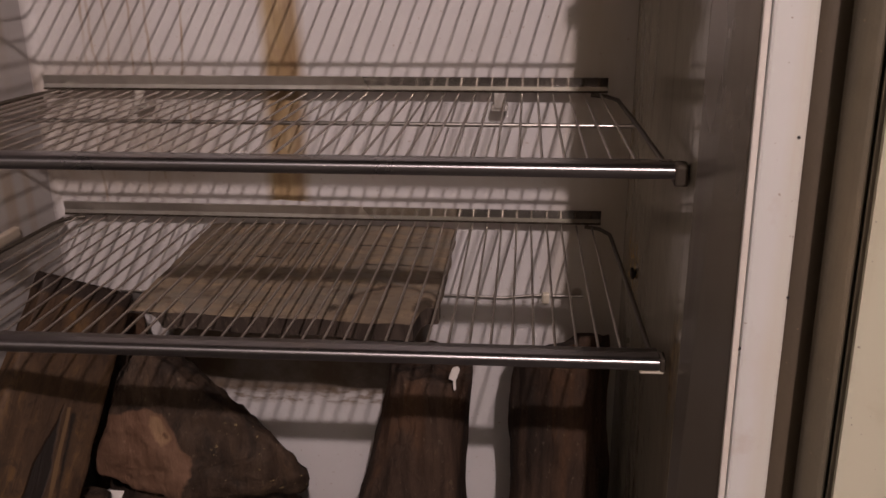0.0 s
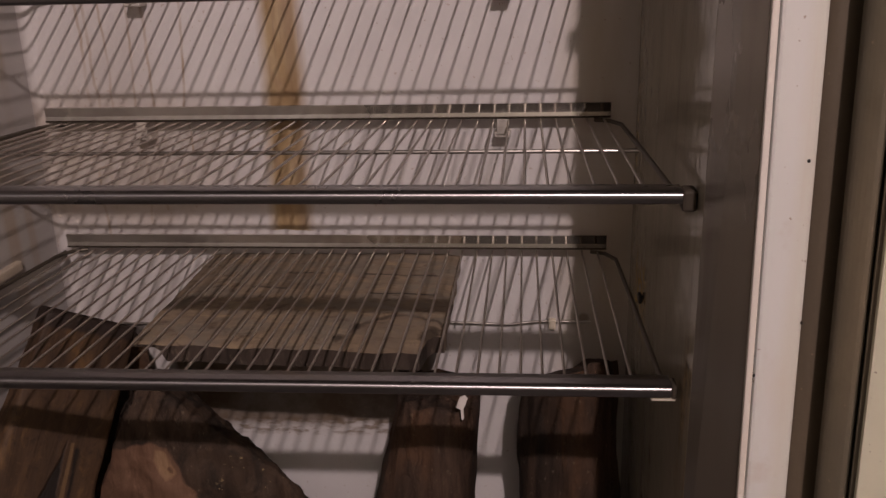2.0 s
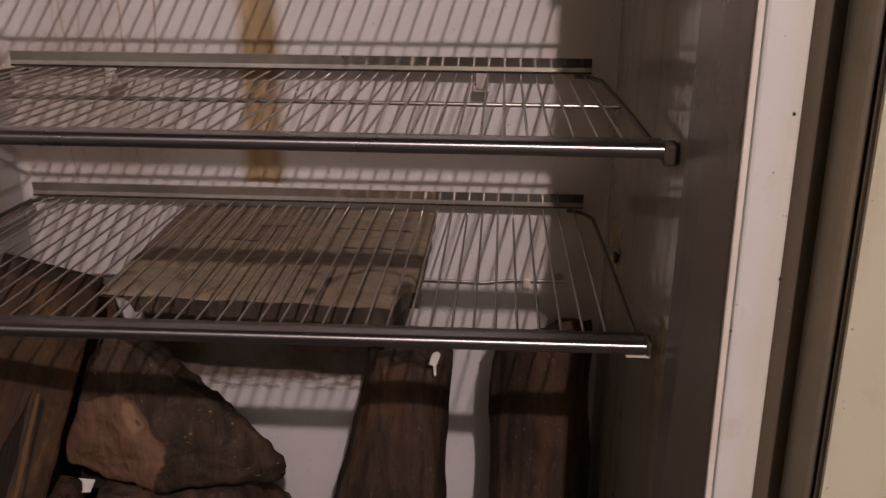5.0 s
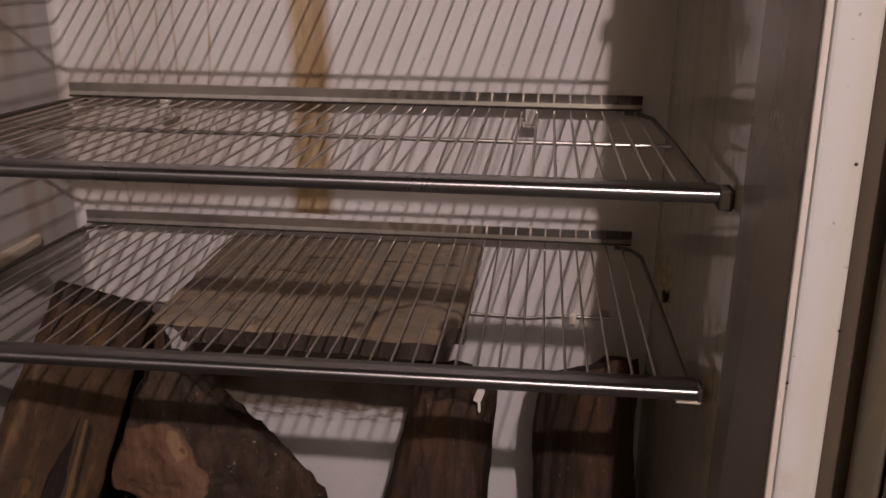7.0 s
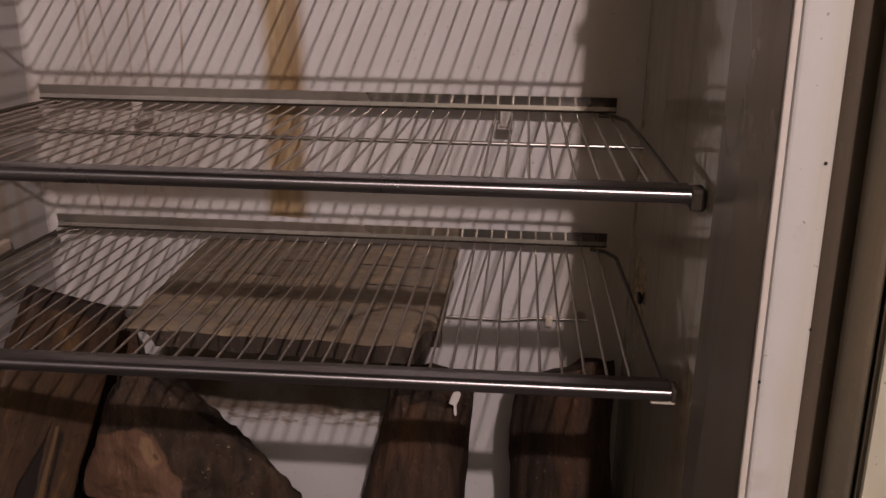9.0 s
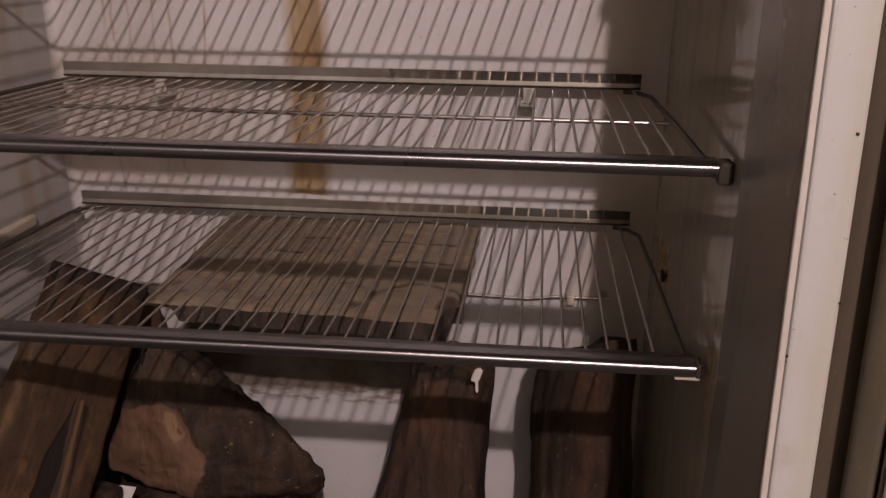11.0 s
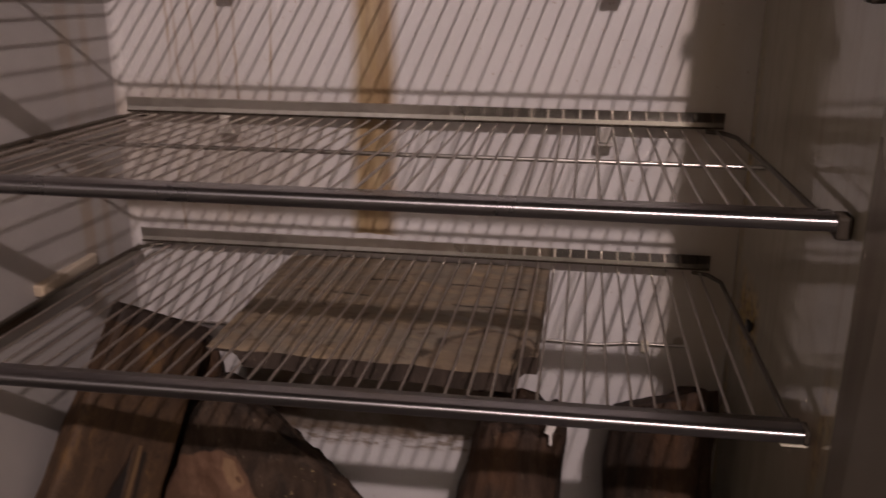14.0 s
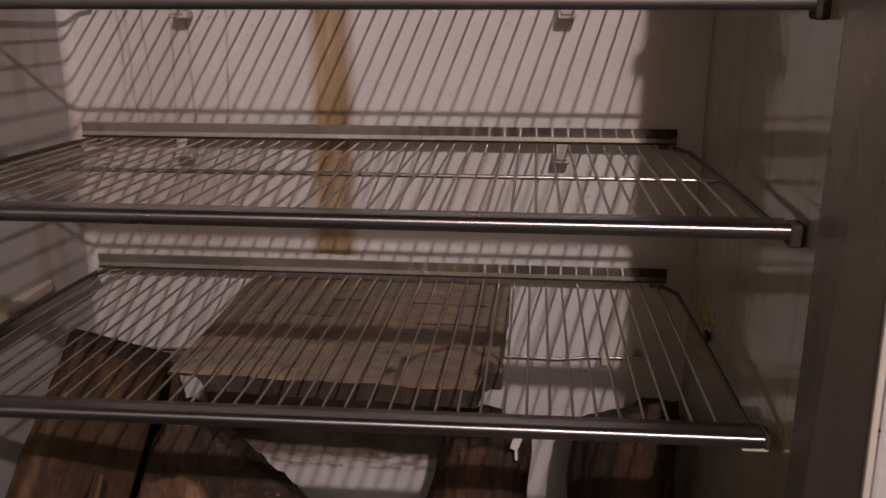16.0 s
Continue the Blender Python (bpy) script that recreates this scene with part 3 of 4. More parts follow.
def tube(bm, points, r, n=8):
    """A round wire along points, with closed ends."""
    points = [Vector(p) for p in points]
    rings = []
    for i, p in enumerate(points):
        a, b = points[max(i - 1, 0)], points[min(i + 1, len(points) - 1)]
        d = (b - a).normalized()
        u = d.cross(Vector((0, 0, 1)) if abs(d.z) < 0.9 else Vector((1, 0, 0))).normalized()
        v = d.cross(u)
        rings.append([bm.verts.new(p + r * (math.cos(k * math.tau / n) * u + math.sin(k * math.tau / n) * v)) for k in range(n)])
    for a, b in zip(rings, rings[1:]):
        for k in range(n):
            bm.faces.new((a[k], a[(k + 1) % n], b[(k + 1) % n], b[k]))
    for ring in (rings[0], rings[-1]):
        bm.faces.new([bm.verts.new(v.co) for v in ring])
    return bm


def extrude_x(bm, profile, x0, x1, steps=1):
    """A closed (y, z) profile drawn along x."""
    rings = [[bm.verts.new((x0 + (x1 - x0) * s / steps, y, z)) for y, z in profile] for s in range(steps + 1)]
    n = len(profile)
    for a, b in zip(rings, rings[1:]):
        for k in range(n):
            bm.faces.new((a[k], a[(k + 1) % n], b[(k + 1) % n], b[k]))
    for ring in (rings[0], rings[-1]):
        bm.faces.new([bm.verts.new(v.co) for v in ring])
    return bm


def extrude_z(bm, profile, z0, z1, closed=True):
    """An (x, y) profile drawn upwards."""
    lo, hi = ([bm.verts.new((x, y, z)) for x, y in profile] for z in (z0, z1))
    n = len(profile)
    for k in range(n if closed else n - 1):
        bm.faces.new((lo[k], lo[(k + 1) % n], hi[(k + 1) % n], hi[k]))
    if closed:
        for ring in (lo, hi):
            bm.faces.new([bm.verts.new(v.co) for v in ring])
    return bm


def thing(name, label, category, at=(0, 0, 0), group="", kind=""):
    ob = new(name)
    ob.location = at
    ob.empty_display_size = 0.05
    return tagged(ob, label, category, group, kind)


# ---- the room round the cabinet ----
def slab_box(name, x0, x1, y0, y1, z0, z1, mat, label, category):
    bm = bmesh.new()
    box(bm, x0, x1, y0, y1, z0, z1)
    return tagged(part(name, bm, mat), label, category, kind="structure")


slab_box("floor", -2.4, 2.4, -3.0, 1.75, -0.1, 0.0, BOARDS, "plain brown room floor under the cabinet", "floor")
slab_box("ceiling", -2.4, 2.4, -3.0, 1.75, 3.30, 3.40, ROOM, "plain pale room ceiling", "ceiling")
slab_box("wall_north", -2.4, 2.4, 1.65, 1.75, 0.0, 3.30, ROOM, "plain beige wall behind the cabinet", "wall")
slab_box("wall_south", -2.4, 2.4, -3.0, -2.9, 0.0, 3.30, ROOM, "plain beige room wall", "wall")
slab_box("wall_west", -2.4, -2.3, -2.9, 1.65, 0.0, 3.30, ROOM, "plain beige room wall", "wall")
slab_box("wall_east", 2.3, 2.4, -2.9, 1.65, 0.0, 3.30, ROOM, "plain beige room wall", "wall")

# ---- the refrigerator cabinet ----
fridge = thing("refrigerator", "old cream refrigerator cabinet with stained white enamel liner, standing open", "refrigerator", (0, 1.0, 0))
INV = Matrix.Translation((0, -1.0, 0))


def fridge_part(name, bm, mat, label="", parent=None, smooth=False):
    ob = part(name, bm, mat, parent or fridge, label, smooth)
    if parent is None:
        ob.matrix_parent_inverse = INV
    return ob


def leaning(bm, verts=None):
    """The front of the old cabinet leans a little inwards and back towards its top."""
    for v in verts or bm.verts:
        v.co.x -= 0.012 * (v.co.z - 1.0)
        v.co.y += 0.028 * (v.co.z - 1.0)
    return bm


def arc(cx, cy, r, a0, a1, n):
    return [(cx + r * math.cos(radians(a0 + (a1 - a0) * i / n)), cy + r * math.sin(radians(a0 + (a1 - a0) * i / n))) for i in range(n + 1)]


# white liner: left side, rounded corner, back, all one sheet 12 mm thick
R = 0.012
inner = arc(XL + R, YB - R, R, 183, 90, 8) + [(XR + 0.012, YB)]
outer = [(XR + 0.012, YB + 0.012)] + arc(XL + R, YB - R, R + 0.012, 90, 183, 8)
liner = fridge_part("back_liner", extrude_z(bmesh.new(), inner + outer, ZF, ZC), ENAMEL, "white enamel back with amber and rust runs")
cx, cy = inner[0]
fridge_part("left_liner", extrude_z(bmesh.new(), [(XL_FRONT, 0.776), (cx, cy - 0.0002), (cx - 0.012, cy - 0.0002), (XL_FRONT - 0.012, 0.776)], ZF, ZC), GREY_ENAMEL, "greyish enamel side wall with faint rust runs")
fridge_part("side_panel", box(bmesh.new(), XR, XR + 0.012, 0.815, YB - 0.001, ZF, ZC), SIDE, "dirty glossy enamel side panel, toned darker for its shade")
# slanted trim from the side panel out to the face strip
bm = extrude_z(bmesh.new(), [(XR, 0.814), (0.2384, YF + 0.003), (0.2440, YF + 0.010), (XR + 0.012, 0.8145)], ZF, ZC)
fridge_part("breaker_strip", leaning(bm, [v for v in bm.verts if v.co.y < 0.80]), SLANT, "plain grey metal trim")
# thin edge bead, black joint, cream face strip
fridge_part("edge_bead", leaning(box(bmesh.new(), 0.2387, 0.2436, YF - 0.001, YF + 0.018, ZF, ZC, 0.0012)), CREAM)
fridge_part("joint", leaning(box(bmesh.new(), 0.2437, 0.2446, YF + 0.003, YF + 0.018, ZF, ZC)), BLACK, "thin black joint")
strip = fridge_part("face_strip", leaning(box(bmesh.new(), 0.2447, 0.2744, YF, YF + 0.03, 0.12, ZC + 0.09, 0.0025)), FACE, "cream painted face strip with whitish inner half")
for sx, sz, r in ((0.2692, 1.0965, 0.0012), (0.2441, 0.9416, 0.0012), (0.2738, 0.9822, 0.0011)):
    bm = bmesh.new()
    bmesh.ops.create_uvsphere(bm, u_segments=10, v_segments=6, radius=r)
    bmesh.ops.translate(bm, verts=bm.verts, vec=(sx, YF - 0.0002, sz))
    fridge_part("screw", leaning(bm), BLACK, "small dark screw head", strip)
fridge_part("left_strip", box(bmesh.new(), -0.635, XL_FRONT + 0.001, 0.756, 0.775, 0.12, ZC + 0.09, 0.0025), CREAM)
fridge_part("top_strip", box(bmesh.new(), XL + 0.002, 0.2300, 0.757, 0.786, ZC + 0.002, ZC + 0.09, 0.0025), CREAM)
fridge_part("bottom_strip", box(bmesh.new(), XL + 0.002, 0.2300, 0.757, 0.786, 0.12, ZF - 0.002, 0.0025), CREAM)
# unseen floor, coloured dark so that less light bounces up inside
fridge_part("inner_floor", box(bmesh.new(), XL + 0.001, XR - 0.001, 0.787, YB - 0.001, ZF - 0.02, ZF), DARK_FLOOR, "unseen cabinet floor kept dark to cut bounced light")
fridge_part("inner_roof", box(bmesh.new(), XL - 0.01, XR + 0.01, 0.787, YB + 0.01, ZC + 0.001, ZC + 0.02), ENAMEL)
fridge_part("outer_shell", box(bmesh.new(), -0.635, -0.600, 0.787, 1.36, 0.12, ZC + 0.09), CREAM)
fridge_part("outer_shell", box(bmesh.new(), 0.256, 0.2690, 0.787, 1.36, 0.12, ZC + 0.09), CREAM)
fridge_part("outer_back", box(bmesh.new(), -0.598, 0.254, 1.33, 1.36, 0.12, ZC + 0.09), CREAM)
fridge_part("outer_top", box(bmesh.new(), -0.598, 0.254, 0.787, 1.328, ZC + 0.06, ZC + 0.09), CREAM)
for fx in (-0.58, 0.23):
    for fy in (0.82, 1.30):
        bm = bmesh.new()
        bmesh.ops.create_cone(bm, cap_ends=True, segments=14, radius1=0.022, radius2=0.018, depth=0.12)
        bmesh.ops.translate(bm, verts=bm.verts, vec=(fx, fy, 0.06))
        fridge_part("foot", bm, BLACK)

# the open door, swung out past a right angle; u runs along its inner face, v into its thickness
HINGE, SWING = Vector((0.2826, 0.722, 0)), radians(-35)
DU = Vector((math.cos(SWING), math.sin(SWING), 0))
DV = Vector((-DU.y, DU.x, 0))


def door_section(points):
    return [tuple((HINGE + u * DU + v * DV).xy) for u, v in points]


door = fridge_part("door", leaning(extrude_z(bmesh.new(), door_section([(0.0366, 0.004), (0.70, 0.004), (0.70, 0.06), (0.0068, 0.06), (0.0068, 0.016), (0.0366, 0.016)]), 0.12, ZC + 0.09)), DOOR_CREAM, "cream door standing open")
bulge = [(0.026 - 0.020 * math.cos(radians(a)), 0.014 - 0.013 * math.sin(radians(a))) for a in range(0, 91, 10)]
fridge_part("gasket", leaning(extrude_z(bmesh.new(), door_section([(0.006, 0.0155)] + bulge + [(0.0270, 0.0012), (0.0290, 0.002), (0.0296, 0.012), (0.0296, 0.0155)]), 0.14, ZC + 0.07)), RUBBER, "brown rubber door gasket", door)
fridge_part("gasket_lip", leaning(extrude_z(bmesh.new(), door_section([(0.0322, 0.0155), (0.0322, 0.003), (0.0332, 0.0015), (0.0362, 0.0012), (0.0362, 0.0155)]), 0.14, ZC + 0.07)), RUBBER, "", door)
# added filler: closes the hinge gap, its dark colour stands for the shade there
fridge_part("hinge_gap_filler", leaning(extrude_z(bmesh.new(), [(0.2746, 0.757)] + [(0.2920 - 0.0172 * math.cos(radians(a)), 0.757 - 0.0140 * math.sin(radians(a))) for a in range(6, 85, 12)] + [(0.3100, 0.745), (0.3100, 0.770), (0.2746, 0.770)], 0.14, ZC + 0.07)), GAP_DARK, "dark filler standing for the shaded hinge gap", smooth=True)
fridge_part("door_liner", leaning(extrude_z(bmesh.new(), door_section([(0.0367, 0.0037), (0.0367, -0.001), (0.039, -0.004), (0.62, -0.004), (0.63, 0.0037)]), 0.15, ZC + 0.06)), DOOR_CREAM, "stained cream inner panel", door)


# ---- wire shelves ----
PITCH = 0.0202
XS0, XS1 = -0.574, 0.2095
FAN, MID = 0.956, 0.04           # the shelves narrow slightly towards the back
XB0 = MID + FAN * (XS0 + 0.003 - MID)
wire_meshes = {}


def nose_profile(z, BAR_Y=BAR_Y):
    """Folded front rail: broad flat top, rounded nose, nearly upright face."""
    p = [(BAR_Y + 0.0180, z + 0.0052), (BAR_Y + 0.008, z + 0.0058)]
    p += [(BAR_Y + 0.0002 - 0.0060 * math.cos(radians(k)), z + 0.0058 * math.sin(radians(k))) for k in range(86, 13, -8)]
    p += [(BAR_Y + 0.0002 - 0.0060 * math.cos(radians(k)) ** 0.4 - 0.0004 * k / 70, z + 0.0002 - 0.0060 * math.sin(radians(k)) ** 0.7) for k in range(4, 81, 8)]
    return p + [(BAR_Y + 0.0175, z - 0.0048)]


def wire_shelf(z, label, clips=(), first=0.1395, corner=False, cross=1.062, pitch=PITCH, BAR_Y=BAR_Y, lift=0.0, XS1=XS1, lean=0.0, cap_wide=0.0120, cap_low=0.0125, side=True, back=0.0015, wire_back=0.0012):
    s = thing("wire_shelf", label, "wire shelf", (0, 1.05, z), "refrigerator shelves")
    inv = Matrix.Translation((0, -1.05, -z))

    def sub(name, bm, mat, label="", parent=None, smooth=False):
        ob = part(name, bm, mat, parent or s, label, smooth)
        if parent is None:
            ob.matrix_parent_inverse = inv
        return ob

    bm = extrude_x(bmesh.new(), nose_profile(z + lift, BAR_Y), XS0, XS1, 6)
    for v in bm.verts:
        v.co.z += lean * (XS1 - v.co.x)
    bar = sub("front_bar", bm, BAR_STEEL, "polished steel front rail", smooth=True)
    cap = bmesh.new()
    box(cap, XS1 + 0.0003, XS1 + cap_wide, BAR_Y - 0.004, BAR_Y + 0.015, z + lift - cap_low, z + lift + 0.0055, 0.0025)
    sub("end_cap", cap, CAP_END, "dark rubber end cap", bar)
    zb, zf = z - 0.0165 + wire_back, z - 0.003
    zs = z + back
    plate = sub("back_strip", extrude_x(bmesh.new(), [(1.2455, zs + 0.0037), (1.2437, zs + 0.0035), (1.2449, zs - 0.0078), (1.2439, zs - 0.0126), (1.2455, zs - 0.0130), (1.2467, zs - 0.0080)], XB0 + 0.002, 0.186), STRIP, "scratched steel back strip")
    sub("rolled_edge", tube(bmesh.new(), [(XB0 + 0.002, 1.2436, zs - 0.0138), (0.186, 1.2436, zs - 0.0139)], 0.0013), CAP, "", plate, True)
    # side rails, bent round at the back
    for x, bx, turn in ((XS0 + 0.003, XB0, 1), (0.207, 0.196, -1)):
        pts = [(x, BAR_Y + 0.008, zf - 0.001 + lean * (XS1 - x)), (x * 0.5 + bx * 0.5, 1.05, (zf + zb) / 2 - 0.001), (bx, 1.214, zb - 0.001)]
        pts += [(bx + turn * 0.012, 1.237, zb - 0.001), (bx + turn * 0.03, 1.2445, zb - 0.001)]
        sub("side_rail", tube(bmesh.new(), pts, 0.0026), RAIL, "", None, True)
    if side:
        x, lift_l = XS0 - 0.0005, lean * (XS1 - XS0)
        bm = bmesh.new()
        for k in (0, 1):
            ends = [(x + 0.0015 * k, BAR_Y + 0.012, zf - 0.002 + lift_l), (x * 0.5 + (XB0 - 0.0035) * 0.5 + 0.0015 * k, 1.05, (zf + zb) / 2 - 0.002 + lift_l * 0.5), (XB0 - 0.0035 + 0.0015 * k, 1.245, zb - 0.002)]
            for px, py, pz in ends:
                bm.verts.new((px, py, pz))
                bm.verts.new((px, py, pz - 0.0135))
        bm.verts.ensure_lookup_table()
        v = bm.verts
        for i in (0, 2):
            for a, b, c, d in ((i, i + 2, i + 3, i + 1), (i + 6, i + 7, i + 9, i + 8), (i, i + 6, i + 8, i + 2), (i + 1, i + 3, i + 9, i + 7)):
                bm.faces.new((v[a], v[b], v[c], v[d]))
        for a, b, c, d in ((0, 1, 7, 6), (4, 10, 11, 5)):
            bm.faces.new((v[a], v[b], v[c], v[d]))
        sub("side_strip", bm, SIDE_STRIP, "stained steel side strip")
    if cross:
        sub("cross_wire", tube(bmesh.new(), [(XS0 + 0.016, cross, (zf + zb) / 2 - 0.0042), (0.200, cross, (zf + zb) / 2 - 0.0042)], 0.0024), CHROME, "", None, True)
    if "wire" not in wire_meshes:
        bm = bmesh.new()
        tube(bm, [(0, 0, -0.003), (0, 0.140, -0.0078), (0, 0.396, -0.0165)], 0.00135)
        wire_meshes["wire"] = mesh_of("wire", bm, WIRE, True)
    x = first - pitch * int((first - XS0 - 0.010) / pitch)
    while x < 0.200:
        ob = new("wire", wire_meshes["wire"])
        ob.parent = s
        rise = lean * (XS1 - x)
        ob.location = (x, BAR_Y + 0.010 - 1.05, rise + random.uniform(-0.0004, 0.0004))
        ob.scale = (1, (1.2440 - BAR_Y - 0.010) / 0.396, 1)
        ob.rotation_euler = ((wire_back - rise) / 0.396, 0, math.atan((1 - FAN) * (x - MID) / 0.396) + random.uniform(-0.0014, 0.0014))
        x += pitch
    for cx in clips:
        bm = bmesh.new()
        box(bm, cx - 0.0070, cx + 0.0070, 1.2400, 1.2422, z - 0.033, z - 0.014, 0.0008, 1)
        box(bm, cx - 0.0105, cx + 0.0105, 1.2423, 1.2660, z - 0.038, z - 0.030, 0.0015, 1)
        sub("clip", bm, GREY_CLIP, "grey plastic hanging clip")
    if corner:
        bm = bmesh.new()
        box(bm, 0.193, 0.2145, BAR_Y - 0.002, BAR_Y + 0.02, z + lift - 0.0105, z + lift - 0.0062, 0.001, 1)
        sub("corner_block", bm, PLASTIC, "cream plastic corner block")
    return s


SHELVES = (1.208, 1.040, 0.860)
wire_shelf(SHELVES[0], "worn chrome wire shelf with grey clips, topmost in the cabinet", (-0.405, 0.053), first=0.1455, cross=1.0620, pitch=0.01994, lift=-0.0036, side=False)
wire_shelf(SHELVES[1], "worn chrome wire shelf with polished steel front rail", (-0.413, 0.053), first=0.1425, BAR_Y=0.841, lift=0.0006, XS1=0.2074)
wire_shelf(SHELVES[2], "worn chrome wire shelf above stacked firewood", (), 0.1395, True, None, lift=0.0018, lean=-0.0060, cap_wide=0.0060, cap_low=0.008, back=0.0092, wire_back=0.0085)

# cream support under the lower shelf, on the liner; its shade is in the base
for z, y0 in ((0.868, 1.052),):
    bm = bmesh.new()
    box(bm, XL - 0.012, XL + 0.002, y0 - 0.004, y0 + 0.112, z - 0.018, z - 0.004, 0.002)
    tagged(part("shelf_support", bm, BROWN_PLASTIC), "grey-brown plastic shelf support on the white liner", "support")
bm = bmesh.new()
box(bm, XR - 0.005, XR - 0.0005, 1.128, 1.143, 0.826, 0.837, 0.002)
tagged(part("shelf_support", bm, BLACK), "dark shelf peg on the dirty enamel side panel", "support")

bm = bmesh.new()
box(bm, XR - 0.0065, XR + 0.0030, 0.792, 0.806, 1.414, 1.432, 0.002)
tagged(part("shelf_support", bm, BLACK), "dark peg near the front edge of the side panel", "support")

bm = bmesh.new()
bmesh.ops.create_cone(bm, cap_ends=True, segments=16, radius1=0.008, radius2=0.006, depth=0.006)
bmesh.ops.transform(bm, matrix=Matrix.Translation((-0.090, YB - 0.003, 0.664)) @ Matrix.Rotation(radians(90), 4, "X"), verts=bm.verts)
tagged(part("grommet", bm, BLACK), "small black rubber grommet in the back panel", "grommet")

# thin tube along the back, held by a pale clip
tube_run = thing("wall_wire", "thin bright metal wire clipped along the white back panel", "wire", (0, 1.262, 0.74))
ob = part("wire_run", tube(bmesh.new(), [(-0.50, 1.2655, 0.731), (-0.2, 1.2640, 0.736), (-0.02, 1.2635, 0.740), (0.06, 1.2640, 0.738), (0.10, 1.2635, 0.743), (0.17, 1.2640, 0.743)], 0.0021), CHROME, tube_run, "", True)
ob.matrix_parent_inverse = Matrix.Translation((0, -1.262, -0.74))
bm = bmesh.new()
box(bm, 0.1135, 0.1235, 1.2585, 1.2675, 0.7325, 0.7475, 0.002)
ob = part("clip", bm, PLASTIC, tube_run, "pale plastic clip")
ob.matrix_parent_inverse = Matrix.Translation((0, -1.262, -0.74))


# ---- firewood ----
def rough_log(name, label, foot, head, width, depth, mats, seed, round_=0.35, taper=1.0, ridge=0.004, lump=0.010, jag=0.010, group="firewood", split=None, spin=0.0, top=None):
    """An upright timber: rounded-square section drawn from foot to head (centres of its ends), roughened along the grain."""
    foot, head = Vector(foot), Vector(head)
    d = head - foot
    length = d.length
    w = d.normalized()
    u = Vector((math.cos(radians(spin)), math.sin(radians(spin)), 0))
    u = (u - w * u.dot(w)).normalized()
    v = w.cross(u)
    off = Vector((seed * 7.3, seed * 3.1, seed * 1.7))
    bm = bmesh.new()
    n, steps = 56, max(8, int(length / 0.008))
    rings = []
    for i in range(steps + 1):
        t = i / steps
        k = taper + (1 - taper) * t
        ring = []
        for j in range(n):
            a = math.tau * (j + 0.5) / n
            c, s = math.cos(a), math.sin(a)
            e = 2 / (2 + 6 * (1 - round_))
            cx = math.copysign(abs(c) ** e, c) * width / 2 * k
            cy = math.copysign(abs(s) ** e, s) * depth / 2 * k
            p = foot + d * t + u * cx + v * cy
            out = (u * c + v * s).normalized()
            q = Vector((p.x * 60, p.y * 60, p.z * 9)) + off
            p += out * (ridge * noise.noise(q) + 0.5 * ridge * noise.noise(q * 2.3) + lump * noise.noise(p * 11 + off))
            if t > 0.93 or t < 0.05:
                p += w * (jag * noise.noise(p * 60 + off)) * (1 if t > 0.93 else 0)
            if top and t > 0.8:
                p.z += top(p.x, p.y) * (t - 0.8) / 0.2
            ring.append(bm.verts.new(p))
        rings.append(ring)
    for a, b in zip(rings, rings[1:]):
        for j in range(n):
            bm.faces.new((a[j], a[(j + 1) % n], b[(j + 1) % n], b[j]))
    for ring, shift in ((rings[0], 0.0), (rings[-1], -0.002)):
        prev = ring
        for f in (0.7, 0.4, 0.12):
            mid = sum((q.co for q in ring), Vector()) / n
            nxt = [bm.verts.new(mid + (q.co - mid) * f + w * (shift + 0.3 * jag * noise.noise(q.co * 80 + off))) for q in ring]
            for j in range(n):
                fc = bm.faces.new((prev[j], prev[(j + 1) % n], nxt[(j + 1) % n], nxt[j]))
                fc.material_index = 1
            prev = nxt
        bm.faces.new(prev).material_index = 1
    if split:
        for fc in bm.faces:
            if split(fc.calc_center_median()):
                fc.material_index = 1
    return tagged(part(name, bm, mats, smooth=True), label, "log", group)


def hull_chunk(name, label, points, mats, seed, rough=0.005, split=None, group="firewood"):
    """A broken chunk: the hull of a few corners, subdivided and roughened."""
    bm = bmesh.new()
    vs = [bm.verts.new(p) for p in points]
    got = bmesh.ops.convex_hull(bm, input=vs)
    bmesh.ops.delete(bm, geom=[g for g in got["geom_interior"] if isinstance(g, bmesh.types.BMVert)], context="VERTS")
    bmesh.ops.bevel(bm, geom=list(bm.edges), offset=0.008, segments=2, profile=0.6, affect="EDGES")
    bmesh.ops.triangulate(bm, faces=bm.faces)
    for _ in range(4):
        long_ = [e for e in bm.edges if e.calc_length() > 0.012]
        if not long_:
            break
        bmesh.ops.subdivide_edges(bm, edges=long_, cuts=1)
        bmesh.ops.triangulate(bm, faces=bm.faces)
    bm.normal_update()
    off = Vector((seed * 5.1, seed, seed * 2.2))
    moves = [(v, v.normal.copy(), v.co.copy()) for v in bm.verts]
    for v, nrm, co in moves:
        v.co += nrm * (rough * noise.noise(co * 28 + off) + 0.5 * rough * noise.noise(co * 75 + off) + 0.3 * rough * noise.noise(co * 170 + off))
    if split:
        bm.normal_update()
        for fc in bm.faces:
            if split(fc.calc_center_median(), fc.normal):
                fc.material_index = 1
    return tagged(part(name, bm, mats, smooth=True), label, "log", group)


rough_log("timber_block", "big squared brown timber leaning upright below the shelf", BEAM_FOOT, BEAM_HEAD + 0.005 * BEAM_ACROSS, 0.115, 0.038, [BEAM, BARK], 3, 0.05, 1.22, 0.0015, 0.002, 0.002, spin=BEAM_SPIN)
